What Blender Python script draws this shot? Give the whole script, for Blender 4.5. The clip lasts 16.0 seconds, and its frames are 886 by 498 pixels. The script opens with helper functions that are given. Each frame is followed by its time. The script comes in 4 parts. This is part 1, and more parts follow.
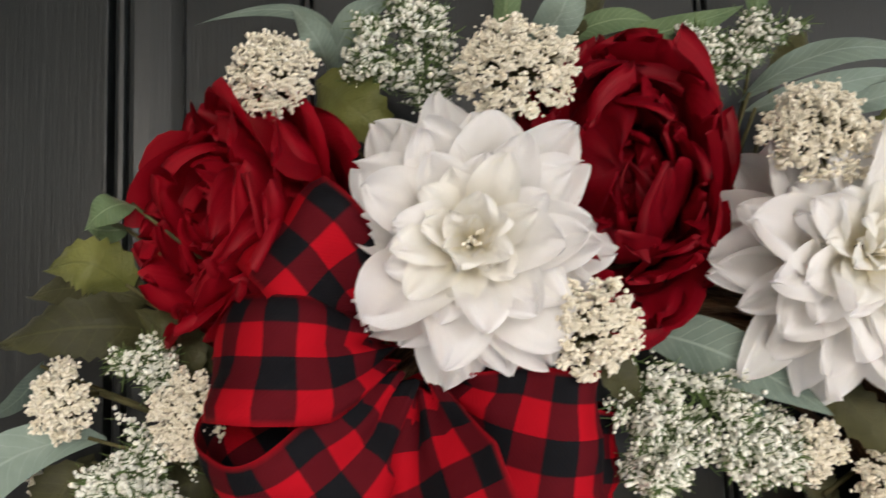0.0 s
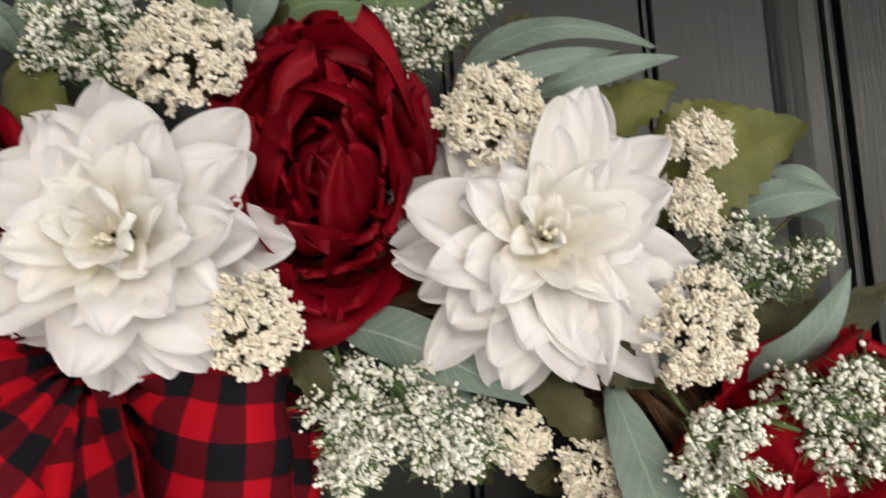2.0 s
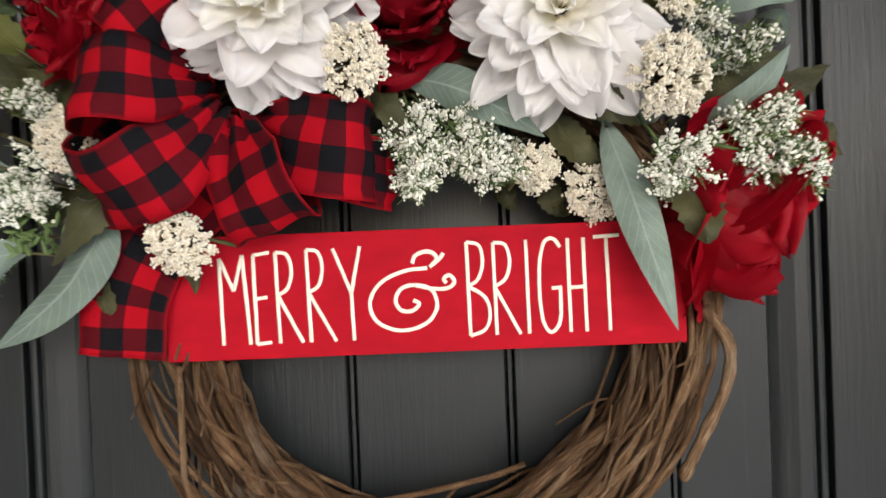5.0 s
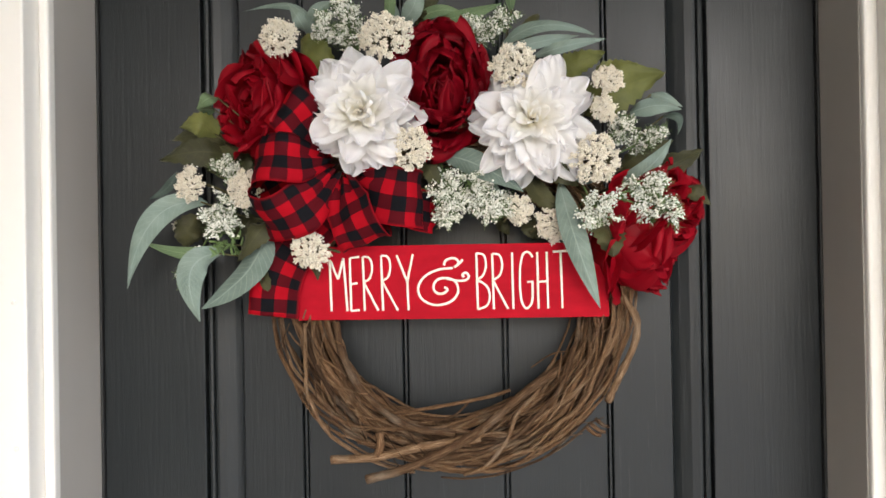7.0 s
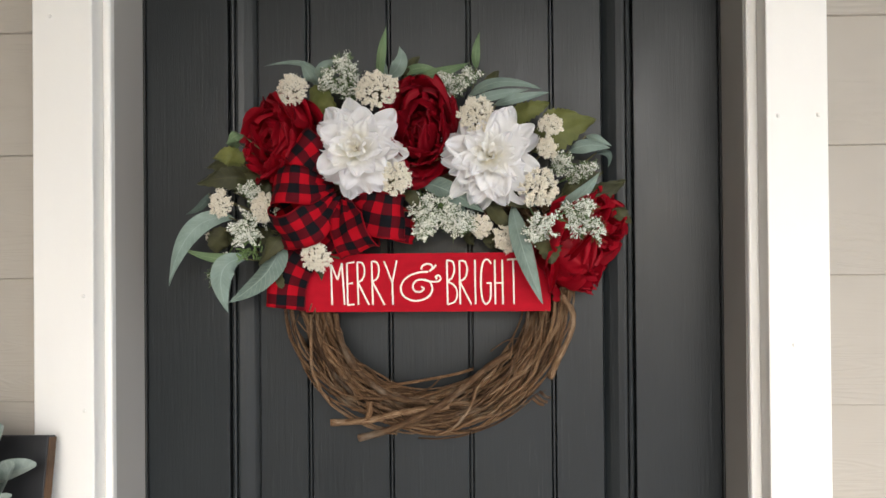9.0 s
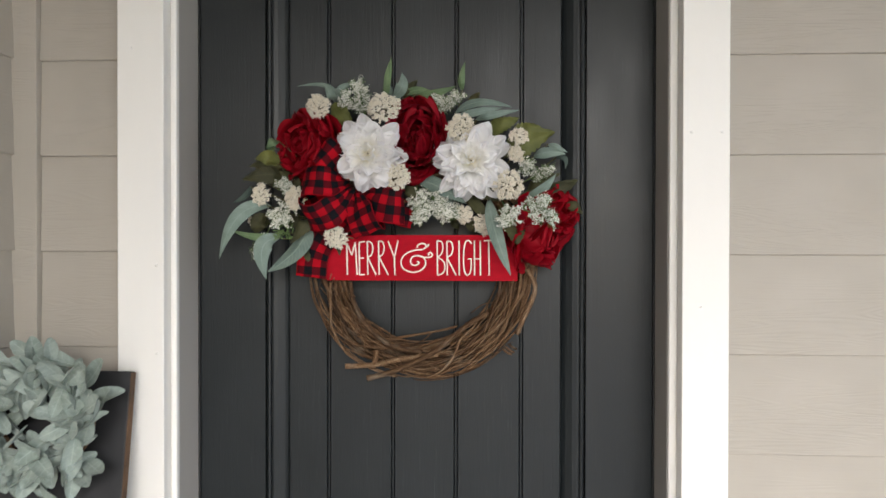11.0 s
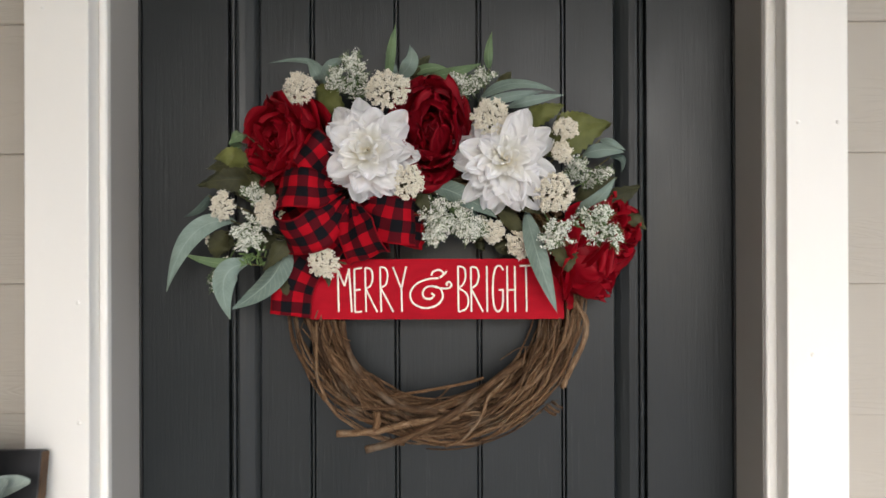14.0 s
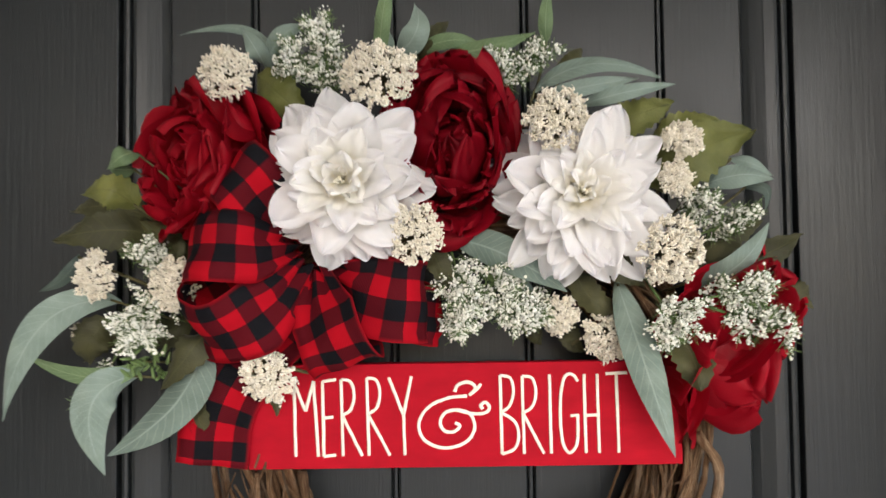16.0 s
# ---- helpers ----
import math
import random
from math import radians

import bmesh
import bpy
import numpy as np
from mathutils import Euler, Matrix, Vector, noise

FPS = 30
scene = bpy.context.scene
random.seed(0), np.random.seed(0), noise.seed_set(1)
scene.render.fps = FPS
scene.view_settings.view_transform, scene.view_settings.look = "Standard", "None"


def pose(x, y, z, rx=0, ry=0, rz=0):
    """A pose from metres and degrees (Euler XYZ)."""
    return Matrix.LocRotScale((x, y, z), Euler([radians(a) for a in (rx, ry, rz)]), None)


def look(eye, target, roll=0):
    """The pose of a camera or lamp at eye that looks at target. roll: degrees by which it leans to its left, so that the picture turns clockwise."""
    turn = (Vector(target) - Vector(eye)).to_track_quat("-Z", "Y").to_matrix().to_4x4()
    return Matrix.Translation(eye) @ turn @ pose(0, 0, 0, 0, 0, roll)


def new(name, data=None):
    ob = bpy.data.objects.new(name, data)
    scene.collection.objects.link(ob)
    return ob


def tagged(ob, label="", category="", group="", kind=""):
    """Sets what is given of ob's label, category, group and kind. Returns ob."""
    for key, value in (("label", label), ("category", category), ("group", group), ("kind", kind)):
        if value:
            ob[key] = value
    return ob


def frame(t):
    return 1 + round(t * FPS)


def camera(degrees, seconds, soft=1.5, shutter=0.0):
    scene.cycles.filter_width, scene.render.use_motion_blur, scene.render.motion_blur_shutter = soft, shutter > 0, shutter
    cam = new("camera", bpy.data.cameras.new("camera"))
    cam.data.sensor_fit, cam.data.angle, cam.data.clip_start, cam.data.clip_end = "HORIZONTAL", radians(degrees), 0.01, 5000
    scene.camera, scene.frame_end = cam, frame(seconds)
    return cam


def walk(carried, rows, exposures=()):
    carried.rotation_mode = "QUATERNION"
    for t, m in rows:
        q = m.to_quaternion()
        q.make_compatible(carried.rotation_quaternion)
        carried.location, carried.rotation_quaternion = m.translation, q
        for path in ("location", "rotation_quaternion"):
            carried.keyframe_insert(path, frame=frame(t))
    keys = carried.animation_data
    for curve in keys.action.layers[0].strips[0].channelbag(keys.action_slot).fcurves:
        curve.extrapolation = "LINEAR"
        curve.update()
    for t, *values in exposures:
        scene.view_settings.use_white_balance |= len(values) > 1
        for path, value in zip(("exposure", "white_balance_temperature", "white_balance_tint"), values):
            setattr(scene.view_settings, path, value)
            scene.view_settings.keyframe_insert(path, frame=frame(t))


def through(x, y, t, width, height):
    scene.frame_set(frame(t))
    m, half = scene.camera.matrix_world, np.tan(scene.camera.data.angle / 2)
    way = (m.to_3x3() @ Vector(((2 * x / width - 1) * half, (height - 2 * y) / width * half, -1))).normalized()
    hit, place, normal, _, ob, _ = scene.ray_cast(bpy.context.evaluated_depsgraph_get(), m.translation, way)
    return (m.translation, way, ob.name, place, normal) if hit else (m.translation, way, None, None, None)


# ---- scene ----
cam = camera(60.0, 16.0, shutter=0.5)
PATH = [
    (0, (-0.135, -0.478, 1.627), (-0.151, 1.511, 1.83), -1.8),
    (0.5, (-0.1, -0.485, 1.635), (-0.107, 1.505, 1.84), -2.1),
    (1, (-0.077, -0.484, 1.636), (-0.065, 1.505, 1.846), -2.5),
    (1.5, (-0.038, -0.473, 1.635), (0.024, 1.514, 1.847), -3.4),
    (2, (0.001, -0.464, 1.62), (0.089, 1.525, 1.808), -4.0),
    (2.5, (0.024, -0.442, 1.604), (0.132, 1.55, 1.744), -4.0),
    (3, (0.043, -0.426, 1.586), (0.156, 1.568, 1.679), -4.0),
    (3.5, (0.054, -0.431, 1.561), (0.167, 1.566, 1.608), -3.8),
    (4, (0.027, -0.46, 1.539), (0.061, 1.54, 1.53), -2.8),
    (4.5, (-0.021, -0.525, 1.512), (-0.001, 1.475, 1.484), -2.4),
    (7, (0.011, -0.964, 1.508), (-0.103, 1.033, 1.52), -1.0),
    (7.5, (0.021, -1.047, 1.514), (-0.086, 0.95, 1.519), -0.5),
    (8, (0.038, -1.106, 1.516), (-0.07, 0.891, 1.532), -0.6),
    (10.5, (0.071, -1.416, 1.516), (-0.023, 0.582, 1.513), -0.3),
    (11, (0.091, -1.518, 1.506), (-0.021, 0.478, 1.487), 0.1),
    (11.5, (0.094, -1.558, 1.499), (-0.044, 0.437, 1.468), 0.3),
    (12, (0.101, -1.559, 1.502), (-0.04, 0.436, 1.473), 0.4),
    (12.5, (0.086, -1.534, 1.5), (-0.04, 0.462, 1.487), 0.2),
    (13, (0.067, -1.43, 1.51), (-0.046, 0.567, 1.494), 0.1),
    (13.5, (0.018, -1.296, 1.522), (-0.039, 0.704, 1.529), -0.6),
    (14, (-0.011, -1.17, 1.531), (-0.032, 0.829, 1.534), -0.2),
    (14.5, (0.005, -1.039, 1.552), (-0.051, 0.96, 1.577), 0.5),
    (15, (-0.009, -0.918, 1.563), (-0.074, 1.079, 1.631), 0.6),
    (15.5, (-0.041, -0.808, 1.581), (-0.064, 1.189, 1.689), -0.2),
    (16, (-0.051, -0.717, 1.588), (-0.041, 1.282, 1.669), -0.7),
]
EXPOSURES = [(0, 1.26, 7000, 12), (2, 1.30, 7000, 12), (3.3, 1.30, 6900, 12), (4.2, 1.38, 6850, 12), (7, 1.38, 6700, 12), (9, 1.14, 6600, 11), (12.5, 0.86, 6480, 11), (14.5, 1.10, 6600, 12), (16, 1.38, 6800, 13)]
walk(cam, [(t, look(eye, target, roll)) for t, eye, target, roll in PATH], EXPOSURES)

tan_seed = random.Random(7)


# ---- world and light ----
world = bpy.data.worlds.new("overcast_sky")
scene.world = world
world.use_nodes = True
wn = world.node_tree
sky = wn.nodes.new("ShaderNodeTexSky")
sky.sky_type, sky.sun_disc = "NISHITA", False
sky.sun_elevation, sky.sun_rotation = radians(35), radians(170)
sky.dust_density, sky.air_density = 1.2, 1.0
wn.links.new(sky.outputs[0], wn.nodes["Background"].inputs[0])
wn.nodes["Background"].inputs[1].default_value = 0.15

sun = new("sun", bpy.data.lights.new("sun", "SUN"))
sun.data.energy, sun.data.angle, sun.data.color = 3.6, radians(55), (1.0, 0.98, 0.96)
sun.matrix_world = look((1.0, -6.0, 5.66), (0, 0, 1.4))


# ---- materials ----
def node(nt, kind, **values):
    n = nt.nodes.new(kind)
    for key, value in values.items():
        n.inputs[key.replace("_", " ")].default_value = value
    return n


def base_material(name, rough=0.6, metal=0.0, spec=0.5):
    m = bpy.data.materials.new(name)
    m.use_nodes = True
    nt = m.node_tree
    b = nt.nodes["Principled BSDF"]
    b.inputs["Roughness"].default_value = rough
    b.inputs["Metallic"].default_value = metal
    b.inputs["Specular IOR Level"].default_value = spec
    return m, nt, b


def ramp(nt, fac, stops):
    r = nt.nodes.new("ShaderNodeValToRGB")
    e = r.color_ramp.elements
    while len(e) < len(stops):
        e.new(0.5)
    for k, (at, c) in enumerate(stops):
        e[k].position, e[k].color = at, (*c, 1)
    nt.links.new(fac, r.inputs[0])
    return r.outputs[0]


def coords(nt, scale=(1, 1, 1), source="Object"):
    c = nt.nodes.new("ShaderNodeTexCoord")
    mp = nt.nodes.new("ShaderNodeMapping")
    mp.inputs["Scale"].default_value = scale
    nt.links.new(c.outputs[source], mp.inputs[0])
    return mp.outputs[0]


def noise_tex(nt, vec, scale, detail=4.0, rough=0.55):
    n = node(nt, "ShaderNodeTexNoise", Scale=scale, Detail=detail, Roughness=rough)
    nt.links.new(vec, n.inputs["Vector"])
    return n.outputs[0]


def mix(nt, fac, a, b, blend="MIX"):
    n = nt.nodes.new("ShaderNodeMix")
    n.data_type, n.blend_type = "RGBA", blend
    for socket, value in ((n.inputs[0], fac), (n.inputs[6], a), (n.inputs[7], b)):
        if isinstance(value, (int, float)):
            socket.default_value = value
        elif isinstance(value, tuple):
            socket.default_value = (*value, 1)
        else:
            nt.links.new(value, socket)
    return n.outputs[2]


def math_node(nt, op, a, b=0.0):
    n = nt.nodes.new("ShaderNodeMath")
    n.operation = op
    for socket, value in ((n.inputs[0], a), (n.inputs[1], b)):
        if isinstance(value, (int, float)):
            socket.default_value = value
        else:
            nt.links.new(value, socket)
    return n.outputs[0]


def bump(nt, b, height, strength=0.3, distance=0.001, under=None):
    n = node(nt, "ShaderNodeBump", Strength=strength, Distance=distance)
    nt.links.new(height, n.inputs["Height"])
    if under is not None:
        nt.links.new(under, n.inputs["Normal"])
    nt.links.new(n.outputs[0], b.inputs["Normal"])
    return n.outputs[0]


def door_paint():
    m, nt, b = base_material("charcoal_door_paint", 0.4, spec=0.36)
    grain = noise_tex(nt, coords(nt, (260, 260, 9)), 1.0, 6, 0.7)
    fine = noise_tex(nt, coords(nt, (900, 900, 40)), 1.0, 3, 0.6)
    cloud = noise_tex(nt, coords(nt), 3.5, 3, 0.6)
    col = ramp(nt, cloud, ((0.3, (0.0090, 0.0115, 0.0128)), (0.7, (0.0140, 0.0172, 0.0190))))
    # paler flecks along the grain: highlight streaks put into the base colour
    grain_glint = ramp(nt, grain, ((0.61, (0, 0, 0)), (0.76, (0.7, 0.7, 0.7))))
    nt.links.new(mix(nt, grain_glint, col, (0.050, 0.055, 0.058)), b.inputs["Base Color"])
    mottle = noise_tex(nt, coords(nt, (14, 14, 5)), 1.0, 5, 0.65)
    nt.links.new(ramp(nt, mottle, ((0.32, (0.29,) * 3), (0.68, (0.41,) * 3))), b.inputs["Roughness"])
    under = bump(nt, b, grain, 0.70, 0.0008)
    bump(nt, b, fine, 0.35, 0.0003, under)
    return m


def plain_paint(name, colour, rough=0.55, grain=(8, 8, 8), relief=0.12, spread=0.06, spec=0.5):
    m, nt, b = base_material(name, rough, spec=spec)
    n1 = noise_tex(nt, coords(nt, grain), 1.0, 6, 0.6)
    n2 = noise_tex(nt, coords(nt), 260, 2)
    lo, hi = tuple(c * (1 - spread) for c in colour), tuple(min(1, c * (1 + spread)) for c in colour)
    nt.links.new(ramp(nt, n1, ((0.3, lo), (0.7, hi))), b.inputs["Base Color"])
    under = bump(nt, b, n1, relief, 0.002)
    bump(nt, b, n2, 0.08, 0.0004, under)
    return m


def siding_paint():
    m, nt, b = base_material("greige_siding_paint", 0.6)
    info = nt.nodes.new("ShaderNodeObjectInfo")
    shift = nt.nodes.new("ShaderNodeVectorMath")
    shift.operation = "ADD"
    nt.links.new(coords(nt, (2.2, 2.2, 26)), shift.inputs[0])
    spot = nt.nodes.new("ShaderNodeCombineXYZ")
    nt.links.new(math_node(nt, "MULTIPLY", info.outputs["Random"], 37.0), spot.inputs[0])
    nt.links.new(math_node(nt, "MULTIPLY", info.outputs["Random"], 91.0), spot.inputs[2])
    nt.links.new(spot.outputs[0], shift.inputs[1])
    swirl = node(nt, "ShaderNodeTexNoise", Scale=1.0, Detail=2.0, Distortion=1.2)
    nt.links.new(shift.outputs[0], swirl.inputs["Vector"])
    bands = math_node(nt, "SINE", math_node(nt, "MULTIPLY", swirl.outputs[0], 75.0))
    patch = noise_tex(nt, coords(nt, (3, 3, 10)), 1.0, 2)
    relief = math_node(nt, "MULTIPLY", bands, ramp(nt, patch, ((0.42, (0.06,) * 3), (0.62, (1,) * 3))))
    tone = noise_tex(nt, coords(nt), 5.0, 3)
    nt.links.new(ramp(nt, tone, ((0.3, (0.36, 0.325, 0.275)), (0.7, (0.40, 0.362, 0.31)))), b.inputs["Base Color"])
    under = bump(nt, b, relief, 0.20, 0.0014)
    bump(nt, b, noise_tex(nt, coords(nt, (20, 20, 400)), 1.0, 3), 0.12, 0.0008, under)
    return m


def cloth(name, inner, outer, tip, rough=0.75, through=0.25, ribs=900.0, vary=0.25):
    """Dyed flower fabric; the colour runs from the petal's base to its tip."""
    m, nt, b = base_material(name, rough, spec=0.16)
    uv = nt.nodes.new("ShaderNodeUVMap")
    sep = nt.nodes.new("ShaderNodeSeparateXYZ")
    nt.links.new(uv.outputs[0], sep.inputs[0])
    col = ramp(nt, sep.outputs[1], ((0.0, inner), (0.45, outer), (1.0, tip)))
    info = nt.nodes.new("ShaderNodeObjectInfo")
    dull = ramp(nt, info.outputs["Random"], ((0.0, (1 - vary,) * 3), (1.0, (1.0,) * 3)))
    col = mix(nt, 1.0, col, dull, "MULTIPLY")
    blot = ramp(nt, noise_tex(nt, coords(nt), 45, 4), ((0.3, (0.94,) * 3), (0.7, (1.0,) * 3)))
    col = mix(nt, 1.0, col, blot, "MULTIPLY")
    nt.links.new(col, b.inputs["Base Color"])
    vein = nt.nodes.new("ShaderNodeTexWave")
    vein.inputs["Scale"].default_value, vein.inputs["Distortion"].default_value = ribs / 60, 3.0
    vein.inputs["Detail"].default_value = 2.0
    mp = nt.nodes.new("ShaderNodeMapping")
    mp.inputs["Scale"].default_value = (1.0, 0.12, 1.0)
    nt.links.new(uv.outputs[0], mp.inputs[0])
    nt.links.new(mp.outputs[0], vein.inputs["Vector"])
    weave = noise_tex(nt, coords(nt), 1500, 2)
    under = bump(nt, b, vein.outputs[1], 0.12, 0.0006)
    n2 = bump(nt, b, weave, 0.12, 0.0003, under)
    if through:
        tr = nt.nodes.new("ShaderNodeBsdfTranslucent")
        nt.links.new(col, tr.inputs[0])
        nt.links.new(n2, tr.inputs[1])
        sh = nt.nodes.new("ShaderNodeMixShader")
        sh.inputs[0].default_value = through
        nt.links.new(b.outputs[0], sh.inputs[1])
        nt.links.new(tr.outputs[0], sh.inputs[2])
        nt.links.new(sh.outputs[0], nt.nodes["Material Output"].inputs[0])
    return m


def leaf_cloth(name, dark, light, vein_colour, rough=0.6, herring=26.0):
    m, nt, b = base_material(name, rough, spec=0.3)
    uv = nt.nodes.new("ShaderNodeUVMap")
    sep = nt.nodes.new("ShaderNodeSeparateXYZ")
    nt.links.new(uv.outputs[0], sep.inputs[0])
    across = math_node(nt, "ABSOLUTE", math_node(nt, "SUBTRACT", sep.outputs[0], 0.5))
    slant = math_node(nt, "SUBTRACT", math_node(nt, "MULTIPLY", sep.outputs[1], 1.0), math_node(nt, "MULTIPLY", across, 0.28))
    wob = noise_tex(nt, coords(nt), 60, 3)
    side = math_node(nt, "SINE", math_node(nt, "ADD", math_node(nt, "MULTIPLY", slant, herring * 3.6), math_node(nt, "MULTIPLY", wob, 5.0)))
    side = ramp(nt, side, ((0.86, (0,) * 3), (0.99, (0.30,) * 3)))
    rib = ramp(nt, across, ((0.012, (0.6,) * 3), (0.035, (0,) * 3)))
    lines = math_node(nt, "MAXIMUM", side, rib)
    blot = noise_tex(nt, coords(nt), 38, 4)
    col = ramp(nt, blot, ((0.3, dark), (0.7, light)))
    info = nt.nodes.new("ShaderNodeObjectInfo")
    col = mix(nt, 1.0, col, ramp(nt, info.outputs["Random"], ((0.0, (0.72, 0.74, 0.72)), (1.0, (1, 1, 1)))), "MULTIPLY")
    col = mix(nt, lines, col, vein_colour)
    nt.links.new(col, b.inputs["Base Color"])
    b.inputs["Sheen Weight"].default_value = 0.1
    bump(nt, b, math_node(nt, "ADD", math_node(nt, "MULTIPLY", lines, -0.6), noise_tex(nt, coords(nt), 500, 2)), 0.55, 0.0008)
    return m


def plaid():
    """Woven check ribbon: the coordinates run in metres across and along the band."""
    m, nt, b = base_material("buffalo_check_ribbon", 0.8, spec=0.05)
    uv = nt.nodes.new("ShaderNodeUVMap")
    sep = nt.nodes.new("ShaderNodeSeparateXYZ")
    nt.links.new(uv.outputs[0], sep.inputs[0])

    def stripe(value, period):
        f = math_node(nt, "FRACT", math_node(nt, "DIVIDE", value, period))
        return ramp(nt, f, ((0.485, (0,) * 3), (0.515, (1,) * 3)))

    a = stripe(sep.outputs[0], 0.0310)
    c = stripe(sep.outputs[1], 0.0310)
    both = math_node(nt, "MULTIPLY", math_node(nt, "ADD", a, c), 0.5)
    col = ramp(nt, both, ((0.0, (0.38, 0.005, 0.013)), (0.5, (0.085, 0.005, 0.009)), (1.0, (0.008, 0.008, 0.010))))
    edge = math_node(nt, "ABSOLUTE", math_node(nt, "SUBTRACT", sep.outputs[0], 0.0305))
    hem = ramp(nt, edge, ((0.0275 , (0,) * 3), (0.0285, (1,) * 3)))
    col = mix(nt, hem, col, (0.33, 0.005, 0.012))
    soft = ramp(nt, noise_tex(nt, coords(nt), 40, 3), ((0.3, (0.85,) * 3), (0.7, (1,) * 3)))
    col = mix(nt, 1.0, col, soft, "MULTIPLY")
    nt.links.new(col, b.inputs["Base Color"])
    twill = nt.nodes.new("ShaderNodeTexWave")
    twill.bands_direction = "DIAGONAL"
    twill.inputs["Scale"].default_value, twill.inputs["Distortion"].default_value = 260, 0.4
    nt.links.new(uv.outputs[0], twill.inputs["Vector"])
    bump(nt, b, twill.outputs[1], 0.25, 0.0004)
    return m


def speckle(name, a, c, scale, rough=0.7, relief=0.2, dist=0.0006, island=False):
    m, nt, b = base_material(name, rough, spec=0.3)
    col = ramp(nt, noise_tex(nt, coords(nt), scale, 5), ((0.3, a), (0.7, c)))
    if island:
        g = nt.nodes.new("ShaderNodeNewGeometry")
        col = mix(nt, 1.0, col, ramp(nt, g.outputs["Random Per Island"], ((0.0, (0.84, 0.82, 0.78)), (0.5, (1, 1, 1)))), "MULTIPLY")
    nt.links.new(col, b.inputs["Base Color"])
    bump(nt, b, noise_tex(nt, coords(nt), scale * 6, 3), relief, dist)
    return m


def bark():
    m, nt, b = base_material("dry_grapevine_bark", 0.8, spec=0.2)
    uv = nt.nodes.new("ShaderNodeUVMap")
    mp = nt.nodes.new("ShaderNodeMapping")
    mp.inputs["Scale"].default_value = (7, 26, 1)
    nt.links.new(uv.outputs[0], mp.inputs[0])
    streak = noise_tex(nt, mp.outputs[0], 1.0, 6, 0.7)
    blot = noise_tex(nt, coords(nt), 30, 4)
    info = nt.nodes.new("ShaderNodeObjectInfo")
    col = ramp(nt, streak, ((0.30, (0.030, 0.016, 0.008)), (0.5, (0.190, 0.108, 0.056)), (0.72, (0.56, 0.41, 0.27))))
    col = mix(nt, 1.0, col, ramp(nt, info.outputs["Random"], ((0, (0.22, 0.19, 0.17)), (0.5, (0.86, 0.78, 0.70)), (1, (1, 1, 1)))), "MULTIPLY")
    col = mix(nt, ramp(nt, blot, ((0.55, (0,) * 3), (0.75, (0.4,) * 3))), col, (0.30, 0.25, 0.19))
    nt.links.new(col, b.inputs["Base Color"])
    bump(nt, b, streak, 1.0, 0.0022)
    return m


DOOR = door_paint()
WHITE = plain_paint("white_trim_paint", (0.80, 0.775, 0.73), 0.45, (6, 6, 1.5), 0.05, 0.03)
JAMB = plain_paint("greige_jamb_paint", (0.40, 0.375, 0.345), 0.5, (6, 6, 1.5), 0.05, 0.04)
SIDING = siding_paint()
RUBBER = plain_paint("black_weatherstrip_rubber", (0.012, 0.012, 0.012), 0.6)
CONCRETE = speckle("porch_concrete", (0.46, 0.45, 0.42), (0.58, 0.57, 0.54), 9, 0.85, 0.3, 0.002)
BOUNCE_GROUND = speckle("pale_bounce_ground", (0.44, 0.435, 0.42), (0.57, 0.56, 0.54), 3, 0.9, 0.4, 0.02)
CEILING = plain_paint("greige_porch_ceiling_paint", (0.30, 0.28, 0.25), 0.6)
BARK = bark()
RED_SIGN = plain_paint("red_sign_paint", (0.375, 0.0050, 0.015), 0.65, (22, 22, 60), 0.10, 0.14, 0.08)
CREAM_INK = plain_paint("cream_lettering_paint", (0.86, 0.80, 0.68), 0.6, (90, 90, 90), 0.2, 0.05)
BLACK_BOARD = plain_paint("black_board_paint", (0.016, 0.016, 0.018), 0.55, (40, 40, 4), 0.3, 0.25)
RAW_WOOD = speckle("worn_board_edge", (0.014, 0.012, 0.012), (0.21, 0.115, 0.06), 9, 0.8)
PLAID = plaid()
WHITE_PETAL = cloth("white_petal_cloth", (0.94, 0.90, 0.77), (0.95, 0.935, 0.91), (0.945, 0.935, 0.95), 0.7, 0.42, 900, 0.03)
CREAM_PETAL = cloth("cream_petal_cloth", (0.95, 0.885, 0.68), (0.955, 0.932, 0.87), (0.95, 0.94, 0.92), 0.7, 0.42, 900, 0.03)
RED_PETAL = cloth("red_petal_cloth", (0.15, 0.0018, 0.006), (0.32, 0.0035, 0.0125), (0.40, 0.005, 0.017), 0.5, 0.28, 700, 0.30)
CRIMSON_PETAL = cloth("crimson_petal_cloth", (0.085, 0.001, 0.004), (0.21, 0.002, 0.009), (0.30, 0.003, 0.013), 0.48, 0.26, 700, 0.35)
SAGE = leaf_cloth("sage_leaf_cloth", (0.15, 0.205, 0.175), (0.23, 0.295, 0.255), (0.29, 0.36, 0.315), 0.65)
FERN = leaf_cloth("green_leaf_cloth", (0.10, 0.16, 0.075), (0.17, 0.25, 0.125), (0.25, 0.33, 0.19), 0.6)
OLIVE = leaf_cloth("olive_leaf_cloth", (0.030, 0.030, 0.011), (0.072, 0.070, 0.024), (0.060, 0.060, 0.020), 0.6, 14)
MOSS = leaf_cloth("moss_leaf_cloth", (0.085, 0.095, 0.020), (0.165, 0.170, 0.045), (0.10, 0.11, 0.03), 0.55, 14)
DUSK = leaf_cloth("dusky_leaf_cloth", (0.05, 0.075, 0.065), (0.10, 0.14, 0.12), (0.14, 0.18, 0.15), 0.6)
